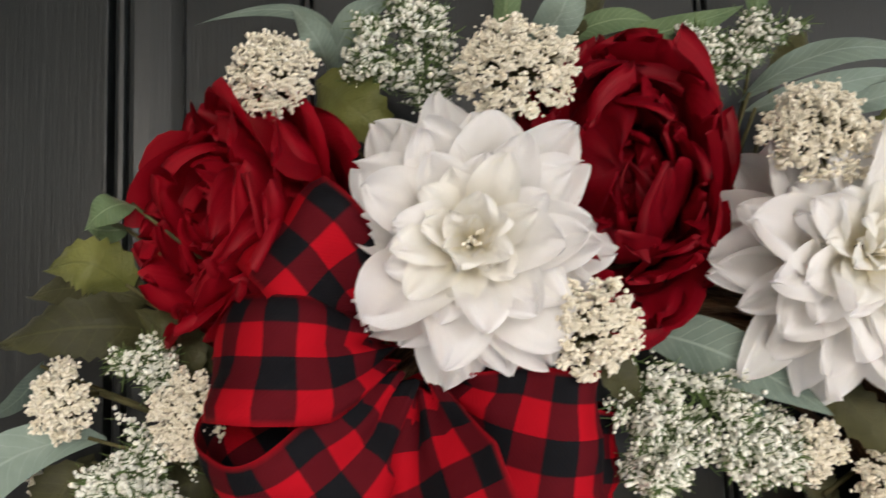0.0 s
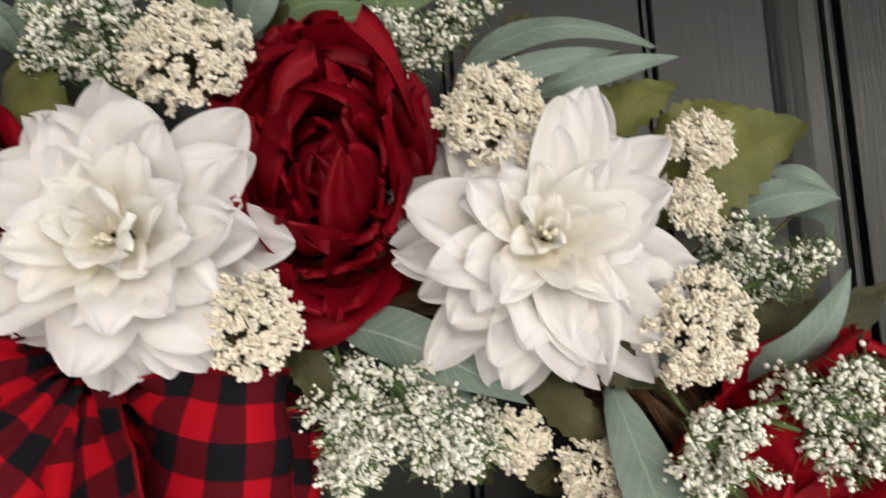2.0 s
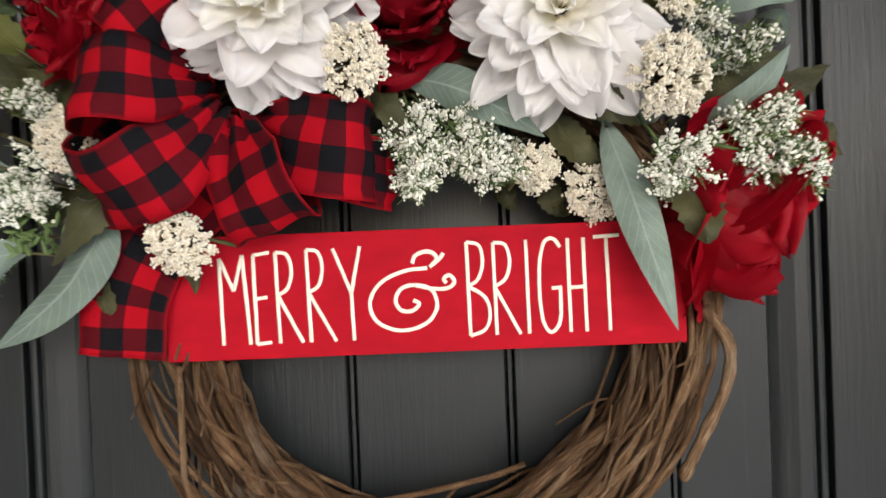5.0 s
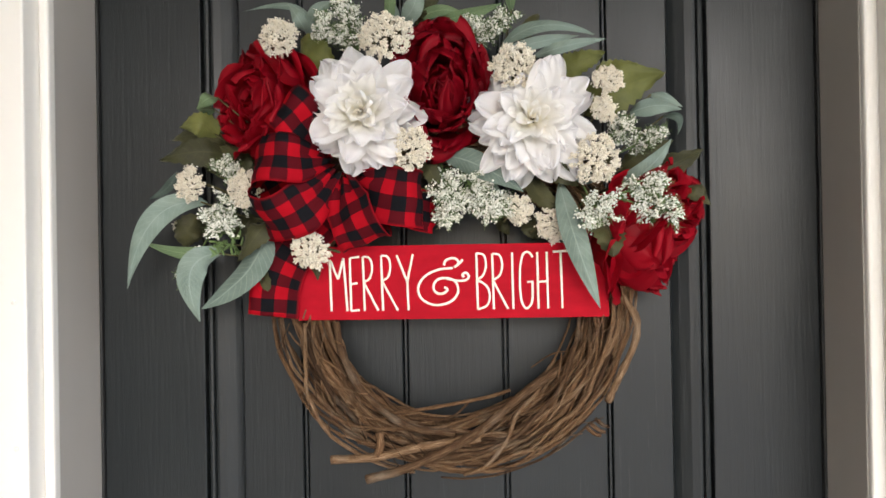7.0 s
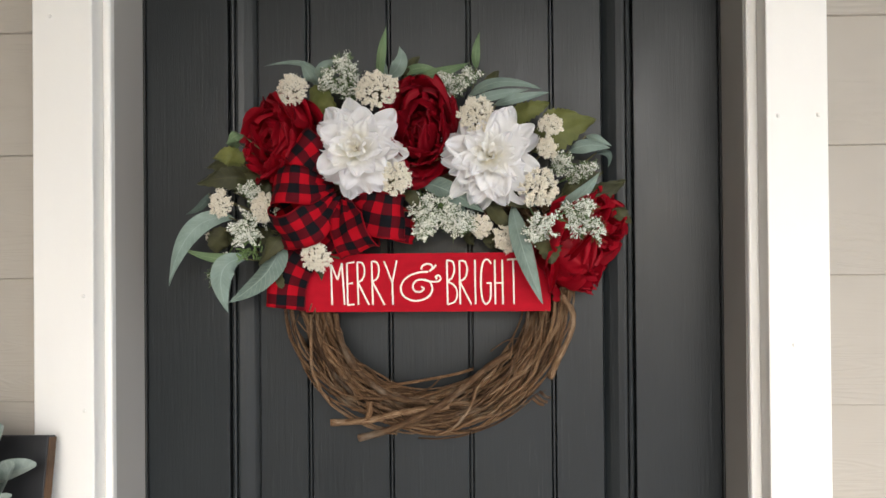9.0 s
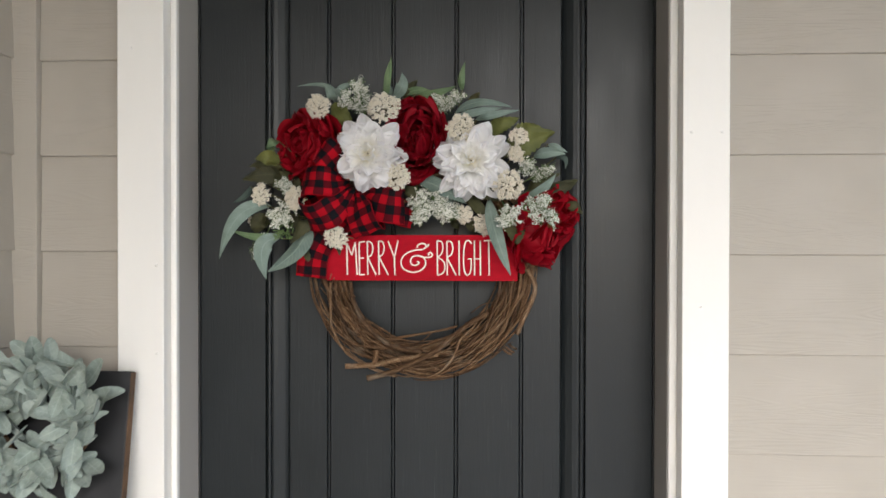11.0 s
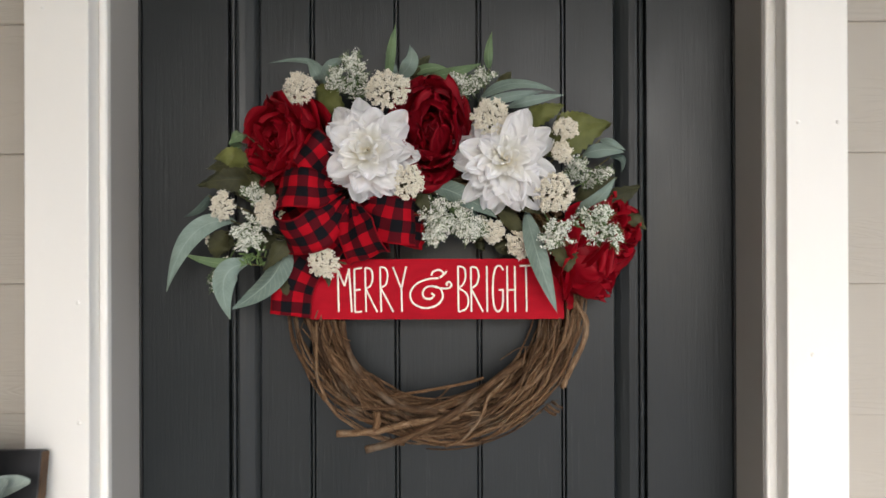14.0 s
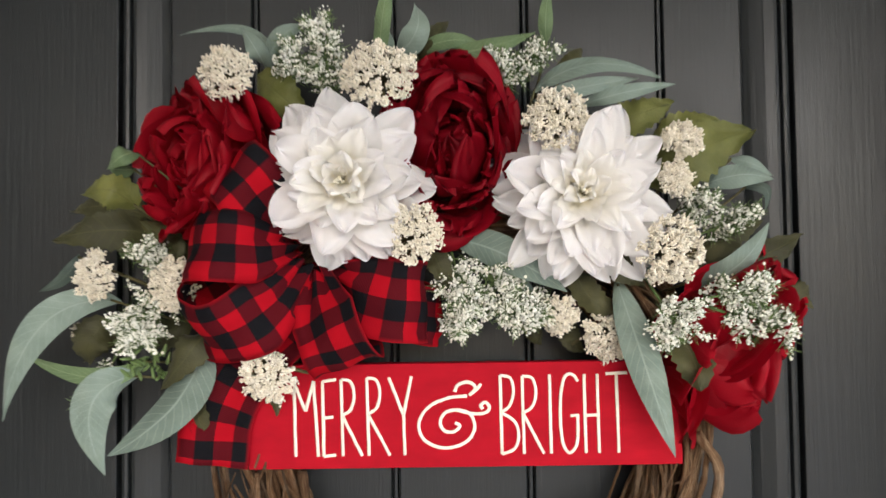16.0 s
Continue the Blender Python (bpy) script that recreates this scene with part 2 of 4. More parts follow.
FELT = leaf_cloth("felted_lambs_ear_cloth", (0.23, 0.285, 0.25), (0.43, 0.485, 0.44), (0.40, 0.455, 0.41), 0.85, 10)
FLORET = speckle("cream_floret", (0.78, 0.71, 0.57), (0.92, 0.88, 0.78), 220, 0.85, 0.3, 0.0004, True)
BERRY = speckle("frosted_white_berry", (0.84, 0.84, 0.76), (0.94, 0.94, 0.88), 300, 0.7, 0.2, 0.0003, True)
NEEDLE = speckle("green_needle", (0.07, 0.12, 0.035), (0.17, 0.25, 0.095), 120, 0.6, 0.1, 0.0003, True)
STEM = speckle("green_brown_stem", (0.06, 0.055, 0.022), (0.13, 0.115, 0.05), 80, 0.7)


# ---- builders ----
def mesh_of(name, verts, faces, material, uvs=None, smooth=True):
    me = bpy.data.meshes.new(name)
    me.from_pydata([tuple(v) for v in verts], [], [tuple(f) for f in faces])
    if uvs is not None:
        layer = me.uv_layers.new(name="UVMap")
        loops = np.zeros(len(me.loops), dtype=np.int32)
        me.loops.foreach_get("vertex_index", loops)
        layer.data.foreach_set("uv", np.asarray(uvs, dtype=np.float32)[loops].ravel())
    if smooth:
        me.polygons.foreach_set("use_smooth", [True] * len(me.polygons))
    me.materials.append(material)
    me.update()
    return me


def child(name, me, parent, matrix=None, label=""):
    ob = new(name, me)
    ob.parent = parent
    if matrix is not None:
        ob.matrix_basis = matrix
    return tagged(ob, label) if label else ob


def part(name, bm, material, parent, label="", smooth=False):
    me = bpy.data.meshes.new(name)
    bm.to_mesh(me)
    bm.free()
    me.materials.append(material)
    if smooth:
        me.polygons.foreach_set("use_smooth", [True] * len(me.polygons))
    return child(name, me, parent, None, label)


def box(x0, x1, y0, y1, z0, z1, bevel=0.0015):
    bm = bmesh.new()
    bmesh.ops.create_cube(bm, size=1)
    for v in bm.verts:
        v.co = ((x0 + x1) / 2 + v.co.x * (x1 - x0), (y0 + y1) / 2 + v.co.y * (y1 - y0), (z0 + z1) / 2 + v.co.z * (z1 - z0))
    if bevel:
        bmesh.ops.bevel(bm, geom=bm.edges[:], offset=bevel, segments=2, affect="EDGES", profile=0.5)
    return bm


def profile_x(points, z0, z1):
    """A closed outline in x and y, drawn up from z0 to z1."""
    bm = bmesh.new()
    low = [bm.verts.new((x, y, z0)) for x, y in points]
    high = [bm.verts.new((x, y, z1)) for x, y in points]
    n = len(points)
    for k in range(n):
        bm.faces.new((low[k], low[(k + 1) % n], high[(k + 1) % n], high[k]))
    bm.faces.new(low[::-1])
    bm.faces.new(high)
    bmesh.ops.recalc_face_normals(bm, faces=bm.faces[:])
    return bm


def thing(name, label, category, at=(0, 0, 0), group="", kind=""):
    ob = new(name)
    ob.location = at
    ob.empty_display_size = 0.02
    return tagged(ob, label, category, group, kind)


def tube(points, radii, sides=6, close=True):
    """Verts, faces and uvs of a round rod along the points."""
    pts = np.asarray(points, float)
    n = len(pts)
    tang = np.gradient(pts, axis=0)
    tang /= np.linalg.norm(tang, axis=1)[:, None] + 1e-12
    ref = np.array([0.13, -0.9, 0.37])
    verts, faces, uvs = [], [], []
    length = np.r_[0, np.cumsum(np.linalg.norm(np.diff(pts, axis=0), axis=1))]
    for k in range(n):
        side = np.cross(tang[k], ref)
        side /= np.linalg.norm(side) + 1e-12
        up = np.cross(side, tang[k])
        ref = up if abs(up @ tang[k]) < 0.9 else ref
        r = radii[k] if hasattr(radii, "__len__") else radii
        for s in range(sides):
            a = 2 * math.pi * s / sides
            verts.append(pts[k] + r * (math.cos(a) * side + math.sin(a) * up))
            uvs.append((length[k] * 8, s / sides))
    for k in range(n - 1):
        for s in range(sides):
            t = (s + 1) % sides
            faces.append((k * sides + s, k * sides + t, (k + 1) * sides + t, (k + 1) * sides + s))
    if close:
        faces.append(tuple(range(sides))[::-1])
        faces.append(tuple((n - 1) * sides + s for s in range(sides)))
    return verts, faces, uvs


def spline(points, steps=8):
    """Catmull-Rom through the points."""
    p = [np.asarray(q, float) for q in points]
    p = [2 * p[0] - p[1], *p, 2 * p[-1] - p[-2]]
    out = []
    for k in range(1, len(p) - 2):
        for s in range(steps):
            t = s / steps
            out.append(0.5 * (2 * p[k] + (p[k + 1] - p[k - 1]) * t + (2 * p[k - 1] - 5 * p[k] + 4 * p[k + 1] - p[k + 2]) * t * t
                              + (3 * p[k] - p[k - 1] - 3 * p[k + 1] + p[k + 2]) * t ** 3))
    out.append(p[-2])
    return np.array(out)


# ---- the entry ----
FLOOR_Z, TOP_Z = 0.0, 2.74
# unseen ground, kept pale and neutral so it throws light up at the door
ground = tagged(new("ground", mesh_of("ground", [(-400, -400, -0.16), (400, -400, -0.16), (400, 60, -0.16), (-400, 60, -0.16)], [(0, 1, 2, 3)], BOUNCE_GROUND, smooth=False)),
                "pale ground out of view, added to bounce light at the porch", "ground", kind="structure")
# unseen slab, lightened to reflect light onto the lower door and casing
floor = new("floor", None)
tagged(floor, "porch slab out of view, light grey to bounce light up", "floor", kind="structure")
part("slab", box(-0.79, 2.6, -2.6, 0.1, -0.16, 0.0, 0.006), CONCRETE, floor)
# unseen ceiling, its depth and dark tone set to keep high sky off the door
ceiling_mesh = bpy.data.meshes.new("ceiling")
bm = box(-0.95, 2.6, -3.8, 0.2, TOP_Z, TOP_Z + 0.12, 0)
bm.to_mesh(ceiling_mesh)
bm.free()
ceiling_mesh.materials.append(CEILING)
tagged(new("ceiling", ceiling_mesh), "greige porch ceiling out of view, added to block the high sky", "ceiling", kind="structure")


def lap_wall(name, label, x0, x1, z_line, count, matrix=None):
    """A wall of lapped boards: its face looks to -y, one board per course."""
    wall = tagged(new(name), label, "wall", kind="structure")
    if matrix is not None:
        wall.matrix_basis = matrix
    part("sheathing", box(x0, x1, 0.010, 0.12, 0.0, TOP_Z, 0), JAMB, wall)
    low, high, step = -0.0035, 0.0095, 0.1785
    verts = []
    for x in (x0 + 0.0008, x1 - 0.0008):
        verts += [(x, low, 0.0012), (x, low + 0.0012, 0), (x, 0.0098, 0.0), (x, 0.0098, step + 0.012), (x, high - 0.0062, step + 0.012)]
    faces = [(k, (k + 1) % 5, 5 + (k + 1) % 5, 5 + k) for k in range(5)] + [(4, 3, 2, 1, 0), (5, 6, 7, 8, 9)]
    me = mesh_of("siding_board", verts, faces, SIDING, smooth=False)
    for k in range(count):
        child("siding_board", me, wall, Matrix.Translation((0, tan_seed.uniform(-0.0004, 0.0004), z_line + step * k)))
    return wall


Z_LINE = 1.662 - 0.1785 * 9
lap_wall("wall_right", "greige lapped wood-grain siding beside the door", 0.519, 2.6, Z_LINE, 15, Matrix.Translation((0, -0.1195, 0)))
lap_wall("wall_left", "narrow greige lapped siding beside the door", -0.744, -0.587, Z_LINE + 0.003, 15, Matrix.Translation((0, -0.1195, 0)))
# the return wall's far stretch is unseen, added to block sky on the left
lap_wall("wall_side", "greige lapped siding of the return wall", -4.2, 0.0, Z_LINE + 0.005, 15,
         Matrix.Translation((-0.7895, -0.1195, 0)) @ Matrix.Rotation(radians(90), 4, "Z"))
corner = tagged(new("trim_corner"), "rough-sawn greige corner strip between two walls", "trim", kind="structure")
part("corner_strip", box(-0.802, -0.744, -0.1345, -0.1, 0.0, TOP_Z, 0.002), SIDING, corner)
lintel = tagged(new("wall_above"), "greige wall above the door", "wall", kind="structure")
part("header_panel", box(-0.587, 0.519, -0.1, 0.0, 2.56, TOP_Z, 0), JAMB, lintel)

# casing, stop bead and jamb on both sides and above
trim = tagged(new("trim_door_casing"), "white painted flat door casing", "trim", kind="structure")
part("casing_board", box(-0.586, -0.4985, -0.1430, -0.10, 0.0, 2.46, 0.002), WHITE, trim)
part("casing_board", box(0.4365, 0.5185, -0.1430, -0.10, 0.0, 2.46, 0.002), WHITE, trim)
part("head_casing", box(-0.60, 0.533, -0.1460, -0.10, 2.46, 2.56, 0.002), WHITE, trim)
for side, x0, x1 in ((-1, -0.4985, -0.4865), (1, 0.4205, 0.4365)):
    part("stop_bead", box(x0, x1, -0.1140, -0.098, 0.0, 2.45, 0.0035), WHITE, trim, smooth=False)
jamb = tagged(new("trim_door_jamb"), "greige painted door jamb", "trim", kind="structure")
part("jamb_board", box(-0.515, -0.4870, -0.1040, 0.06, 0.0, 2.45, 0.001), JAMB, jamb)
part("jamb_board", box(0.4195, 0.446, -0.1040, 0.06, 0.0, 2.45, 0.001), JAMB, jamb)
part("jamb_head", box(-0.4870, 0.4195, -0.1040, 0.06, 2.432, 2.46, 0.001), JAMB, jamb)
part("threshold", box(-0.4870, 0.4195, -0.12, 0.06, 0.0, 0.018, 0.003), RUBBER, jamb)
for x0, x1 in ((-0.4870, -0.4835), (0.4160, 0.4195)):
    part("weatherstrip", box(x0, x1, -0.006, 0.03, 0.018, 2.43, 0.001), RUBBER, jamb)

for x, z in ((-0.513, 1.462), (-0.512, 1.300), (-0.560, 1.86), (0.452, 1.70), (0.505, 1.70), (0.470, 1.39)):
    bm = bmesh.new()
    bmesh.ops.create_cone(bm, cap_ends=True, segments=14, radius1=0.0030, radius2=0.0024, depth=0.0010, matrix=Matrix.Translation((x, -0.1434, z)) @ Matrix.Rotation(radians(90), 4, "X"))
    part("nail_head", bm, WHITE, trim, "painted-over nail head", True)

# the door leaf: two stiles, two rails, a grooved moulding strip and five planks
door = tagged(new("door_1"), "closed charcoal plank door with beaded stiles", "door", kind="structure")
D0, D1, DT = 0.020, 2.430, 0.045
part("stile", box(-0.4835, -0.3515, 0.0, DT, D0, D1, 0.0012), DOOR, door)
part("stile", box(0.2865, 0.4160, 0.0, DT, D0, D1, 0.0012), DOOR, door)
part("backing", box(-0.3515, 0.2865, 0.020, DT - 0.002, D0, D1, 0), DOOR, door)
for mirror in (1, -1):
    outline = [(0.0035, 0.020), (0.0035, 0.004), (0.0050, 0.0014), (0.0075, 0.0006), (0.0100, 0.0014), (0.0112, 0.004), (0.0112, 0.0085),
               (0.0138, 0.0085), (0.0138, 0.0018), (0.0170, 0.0012), (0.0260, 0.0030), (0.0380, 0.0082), (0.0465, 0.0135), (0.0470, 0.020)]
    x_edge = -0.3515 if mirror == 1 else 0.2865
    part("moulding", profile_x([(x_edge + mirror * x, y) for x, y in outline], D0, D1), DOOR, door)
edges = (-0.3040, -0.2225, -0.0935, 0.0320, 0.1605, 0.2395)
for a, c in zip(edges, edges[1:]):
    outline = [(a, 0.020), (a, 0.0062), (a + 0.0022, 0.0024), (a + 0.0032, 0.0016), (c - 0.0032, 0.0016), (c - 0.0022, 0.0024), (c - 0.0001, 0.0062), (c - 0.0001, 0.020)]
    if a > edges[0]:
        outline = [(a + 0.0034, 0.020), (a + 0.0034, 0.0030), (a + 0.0046, 0.0016), *outline[4:]]
    if c < edges[-1]:
        outline = [*outline[:-4], (c - 0.0048, 0.0016), (c - 0.0036, 0.0030), (c - 0.0036, 0.020)]
        part("bead", box(c - 0.0018, c + 0.0016, 0.0034, 0.019, D0 + 0.14, D1 - 0.13, 0.0008), DOOR, door)
    part("plank", profile_x(outline, D0 + 0.14, D1 - 0.13), DOOR, door)
for z0, z1 in ((D0, D0 + 0.14), (D1 - 0.13, D1)):
    part("rail", box(-0.3045, 0.2395, 0.0004, 0.020, z0, z1, 0.001), DOOR, door)

# ---- the grapevine ring ----
RING = (-0.032, 1.462)
wreath = thing("grapevine_wreath", "round brown grapevine wreath hanging on the dark door", "wreath", (RING[0], 0, RING[1]))
rv = random.Random(11)


def vine(start, turn, radius, lane, depth, spin, thick, name="vine"):
    """One vine round the ring: lane and depth give its place in the bundle's section, spin how it winds about it."""
    n = max(16, int(abs(turn) / 0.06))
    pts, radii = [], []
    s1, s2 = rv.uniform(0, 99), rv.uniform(0, 99)
    for k in range(n + 1):
        f = k / n
        a = start + turn * f
        w = spin * f * 2 * math.pi
        lx = lane * math.cos(w) - depth * math.sin(w) * 1.25
        ly = lane * math.sin(w) * 0.75 + depth * math.cos(w)
        lx += 0.0095 * noise.noise((s1 + f * 8 * abs(turn) / 3, 0, 0)) + 0.013 * noise.noise((s1 + f * 2.6, 5, 0)) + 0.0022 * noise.noise((s1 + f * 30 * abs(turn) / 3, 2, 0))
        ly += 0.0090 * noise.noise((s2 + f * 8 * abs(turn) / 3, 3, 0)) + 0.0018 * noise.noise((s2 + f * 30 * abs(turn) / 3, 4, 0))
        r = radius + max(-0.038, min(0.036, lx))
        y = max(-0.0685, min(-0.004 - thick, -0.036 + ly))
        sag = 0.994 if math.sin(a) > 0 else 1.0
        pts.append((r * math.cos(a) * 0.99, y, r * math.sin(a) * sag))
        knot = 1.0 + 0.28 * max(0, noise.noise((s2 + f * 19, 9, 0)))
        radii.append(thick * knot * (1.0 if 0.03 < f < 0.97 else 0.75))
    child(name, mesh_of(name, *tube(pts, radii, 7)[:2], BARK, tube(pts, radii, 7)[2]), wreath)


for k in range(84):
    lane, depth = rv.gauss(0, 0.017), rv.gauss(0, 0.014)
    lane, depth = max(-0.032, min(0.032, lane)), max(-0.026, min(0.026, depth))
    thick = rv.choice((0.0013, 0.0016, 0.0019, 0.0022, 0.0026, 0.0032, 0.0042))
    vine(rv.uniform(0, 6.283), rv.choice((-1, 1)) * rv.uniform(2.4, 5.6), 0.187, lane, depth, rv.uniform(-1.3, 1.3), thick)
for k in range(32):
    vine(rv.uniform(3.3, 5.2), rv.uniform(0.8, 1.7), 0.187, rv.gauss(0, 0.018), -0.016 + rv.gauss(0, 0.01), rv.uniform(-0.5, 0.5), rv.choice((0.0013, 0.0018, 0.0024)))


def stick(points, thick, name="twig"):
    p = spline([(x - RING[0], y, z - RING[1]) for x, y, z in points], 7)
    r = [thick * (0.9 + 0.25 * noise.noise((k * 0.7, thick * 900, 0))) for k in range(len(p))]
    v, f, u = tube(p, r, 7)
    child(name, mesh_of(name, v, f, BARK, u), wreath)


stick([(-0.134, -0.074, 1.246), (-0.080, -0.076, 1.262), (-0.010, -0.073, 1.296), (0.052, -0.068, 1.345), (0.095, -0.058, 1.372)], 0.0058)
stick([(-0.176, -0.070, 1.268), (-0.120, -0.072, 1.272), (-0.070, -0.070, 1.283), (0.0, -0.066, 1.292)], 0.0056)
stick([(-0.110, -0.045, 1.316), (-0.050, -0.052, 1.326), (0.010, -0.050, 1.337), (0.036, -0.045, 1.344)], 0.0024)
stick([(-0.055, -0.045, 1.306), (-0.030, -0.050, 1.316), (-0.012, -0.048, 1.332)], 0.0016)
stick([(-0.168, -0.068, 1.43), (-0.160, -0.070, 1.39), (-0.135, -0.070, 1.345), (-0.085, -0.066, 1.306), (-0.03, -0.06, 1.296)], 0.0052)
stick([(0.062, -0.030, 1.368), (0.085, -0.040, 1.385), (0.105, -0.042, 1.389), (0.118, -0.04, 1.385)], 0.0010)
stick([(0.166, -0.060, 1.455), (0.182, -0.062, 1.43), (0.180, -0.062, 1.40), (0.162, -0.058, 1.36), (0.15, -0.05, 1.33)], 0.0050)
stick([(-0.118, -0.072, 1.300), (-0.117, -0.074, 1.285), (-0.121, -0.072, 1.274)], 0.0055)
stick([(0.128, -0.03, 1.44), (0.127, -0.035, 1.41), (0.122, -0.04, 1.39)], 0.0034)
for k in range(60):
    a = rv.uniform(3.2, 6.2)
    r0, d = rv.uniform(0.155, 0.215), rv.uniform(-0.7, 0.7)
    p0 = (RING[0] + r0 * math.cos(a), -0.064, RING[1] + r0 * math.sin(a))
    l = rv.uniform(0.012, 0.040)
    b = a + 1.57 + d
    stick([p0, (p0[0] + l * 0.5 * math.cos(b), -0.072, p0[2] + l * 0.5 * math.sin(b)), (p0[0] + l * math.cos(b), -0.073 - rv.uniform(0, 0.006), p0[2] + l * math.sin(b) + 0.003)], rv.uniform(0.0006, 0.0012), "tendril")
for x, z in ((0.137, 1.300), (0.132, 1.296), (0.142, 1.306)):
    stick([(x - 0.008, -0.058, z + 0.006), (x, -0.064, z), (x + 0.007, -0.06, z - 0.003)], 0.0026, "bark_flake")

# ---- the painted sign ----
SIGN_Y = -0.0705
sign = thing("wooden_sign", "red painted wooden sign with cream hand lettering on the wreath", "sign", (-0.03, SIGN_Y, 1.432))


def local(points, origin=(-0.03, SIGN_Y, 1.432)):
    return [(x - origin[0], -0.0006, z - origin[2]) for x, z in points]


bm = box(-0.182, 0.1805, 0.0, 0.0125, 0.0, 0.0865, 0.0008)
part("board", bm, RED_SIGN, sign)


def letter(strokes, name="letter", thick=0.0014, steps=6, soft=True):
    verts, faces, uvs = [], [], []
    for k, s in enumerate(strokes):
        p = spline(local(s), steps) if soft and len(s) > 2 else np.array(local(s))
        if len(p) == 2:
            p = np.array([p[0] + (p[1] - p[0]) * f for f in np.linspace(0, 1, 7)])
        p[:, 0] += [0.0003 * noise.noise((q[0] * 300, q[2] * 120, k)) for q in p]
        p[:, 1] -= 0.00015 * k
        r = [thick * (1 + 0.14 * noise.noise((q[0] * 500, q[2] * 200, 3))) for q in p]
        v, f, u = tube(p, r, 8)
        v = [(q[0], -0.0006 + (q[1] + 0.0006) * 0.35, q[2]) for q in v]
        faces += [tuple(i + len(verts) for i in g) for g in f]
        verts += v
        uvs += u
    child(name, mesh_of(name, verts, faces, CREAM_INK, uvs), sign)


B, T = 1.4425, 1.5080
letter([[(-0.1725, B), (-0.1735, 1.503)], [(-0.1735, 1.503), (-0.1640, 1.480)], [(-0.1640, 1.480), (-0.1575, 1.505)], [(-0.1575, 1.505), (-0.1535, B)]])
letter([[(-0.1490, B), (-0.1500, 1.5045)], [(-0.1500, 1.5045), (-0.1385, 1.506)], [(-0.1495, 1.474), (-0.1410, 1.475)], [(-0.1490, B), (-0.1390, 1.4435)]])
letter([[(-0.1330, B), (-0.1345, 1.506)], [(-0.1345, 1.506), (-0.1265, 1.504), (-0.1235, 1.493), (-0.1265, 1.481), (-0.1335, 1.476)], [(-0.1335, 1.476), (-0.1170, B)]])
letter([[(-0.1115, B), (-0.1130, 1.507)], [(-0.1130, 1.507), (-0.1050, 1.505), (-0.1020, 1.494), (-0.1050, 1.482), (-0.1120, 1.477)], [(-0.1120, 1.477), (-0.0940, B)]])
letter([[(-0.0815, B), (-0.0825, 1.476)], [(-0.0825, 1.476), (-0.0945, 1.507)], [(-0.0825, 1.476), (-0.0755, 1.508)]])
letter([[(-0.0005, B), (-0.0015, 1.508)], [(-0.0015, 1.508), (0.0075, 1.505), (0.0095, 1.493), (0.0060, 1.482), (-0.0010, 1.477)], [(-0.0010, 1.477), (0.0095, 1.470), (0.0135, 1.459), (0.0100, 1.447), (-0.0005, B)]])
letter([[(0.0180, B), (0.0170, 1.507)], [(0.0170, 1.507), (0.0255, 1.505), (0.0285, 1.494), (0.0255, 1.482), (0.0175, 1.476)], [(0.0175, 1.476), (0.0345, B)]])
letter([[(0.0405, B), (0.0400, 1.508)]])
letter([[(0.0640, 1.502), (0.0590, 1.508), (0.0530, 1.506), (0.0495, 1.493), (0.0485, 1.474), (0.0500, 1.453), (0.0550, 1.4430), (0.0610, 1.4475), (0.0630, 1.4560)], [(0.0630, 1.4560), (0.0632, 1.474)], [(0.0570, 1.4735), (0.0640, 1.474)]])
letter([[(0.0695, B), (0.0690, 1.508)], [(0.0805, B), (0.0800, 1.508)], [(0.0690, 1.4735), (0.0805, 1.474)]])
letter([[(0.0970, B), (0.0960, 1.508)], [(0.0870, 1.508), (0.1050, 1.5088)]])
letter([[(-0.0395, 1.4945), (-0.0370, 1.5000), (-0.0300, 1.5025), (-0.0245, 1.5010), (-0.0225, 1.4965), (-0.0275, 1.4915)], [(-0.0275, 1.4915), (-0.0210, 1.4965), (-0.0175, 1.5010)],
        [(-0.0290, 1.4910), (-0.0450, 1.4895), (-0.0610, 1.4825), (-0.0695, 1.4700), (-0.0665, 1.4565), (-0.0540, 1.4490), (-0.0400, 1.4490), (-0.0280, 1.4550), (-0.0230, 1.4660),
         (-0.0275, 1.4765), (-0.0385, 1.4795), (-0.0480, 1.4770), (-0.0520, 1.4690), (-0.0485, 1.4625), (-0.0410, 1.4615), (-0.0355, 1.4660), (-0.0395, 1.4690)],
        [(-0.0385, 1.4795), (-0.0260, 1.4765), (-0.0155, 1.4765), (-0.0105, 1.4805), (-0.0135, 1.4855), (-0.0180, 1.4830), (-0.0160, 1.4800)]], "ampersand", 0.0015)

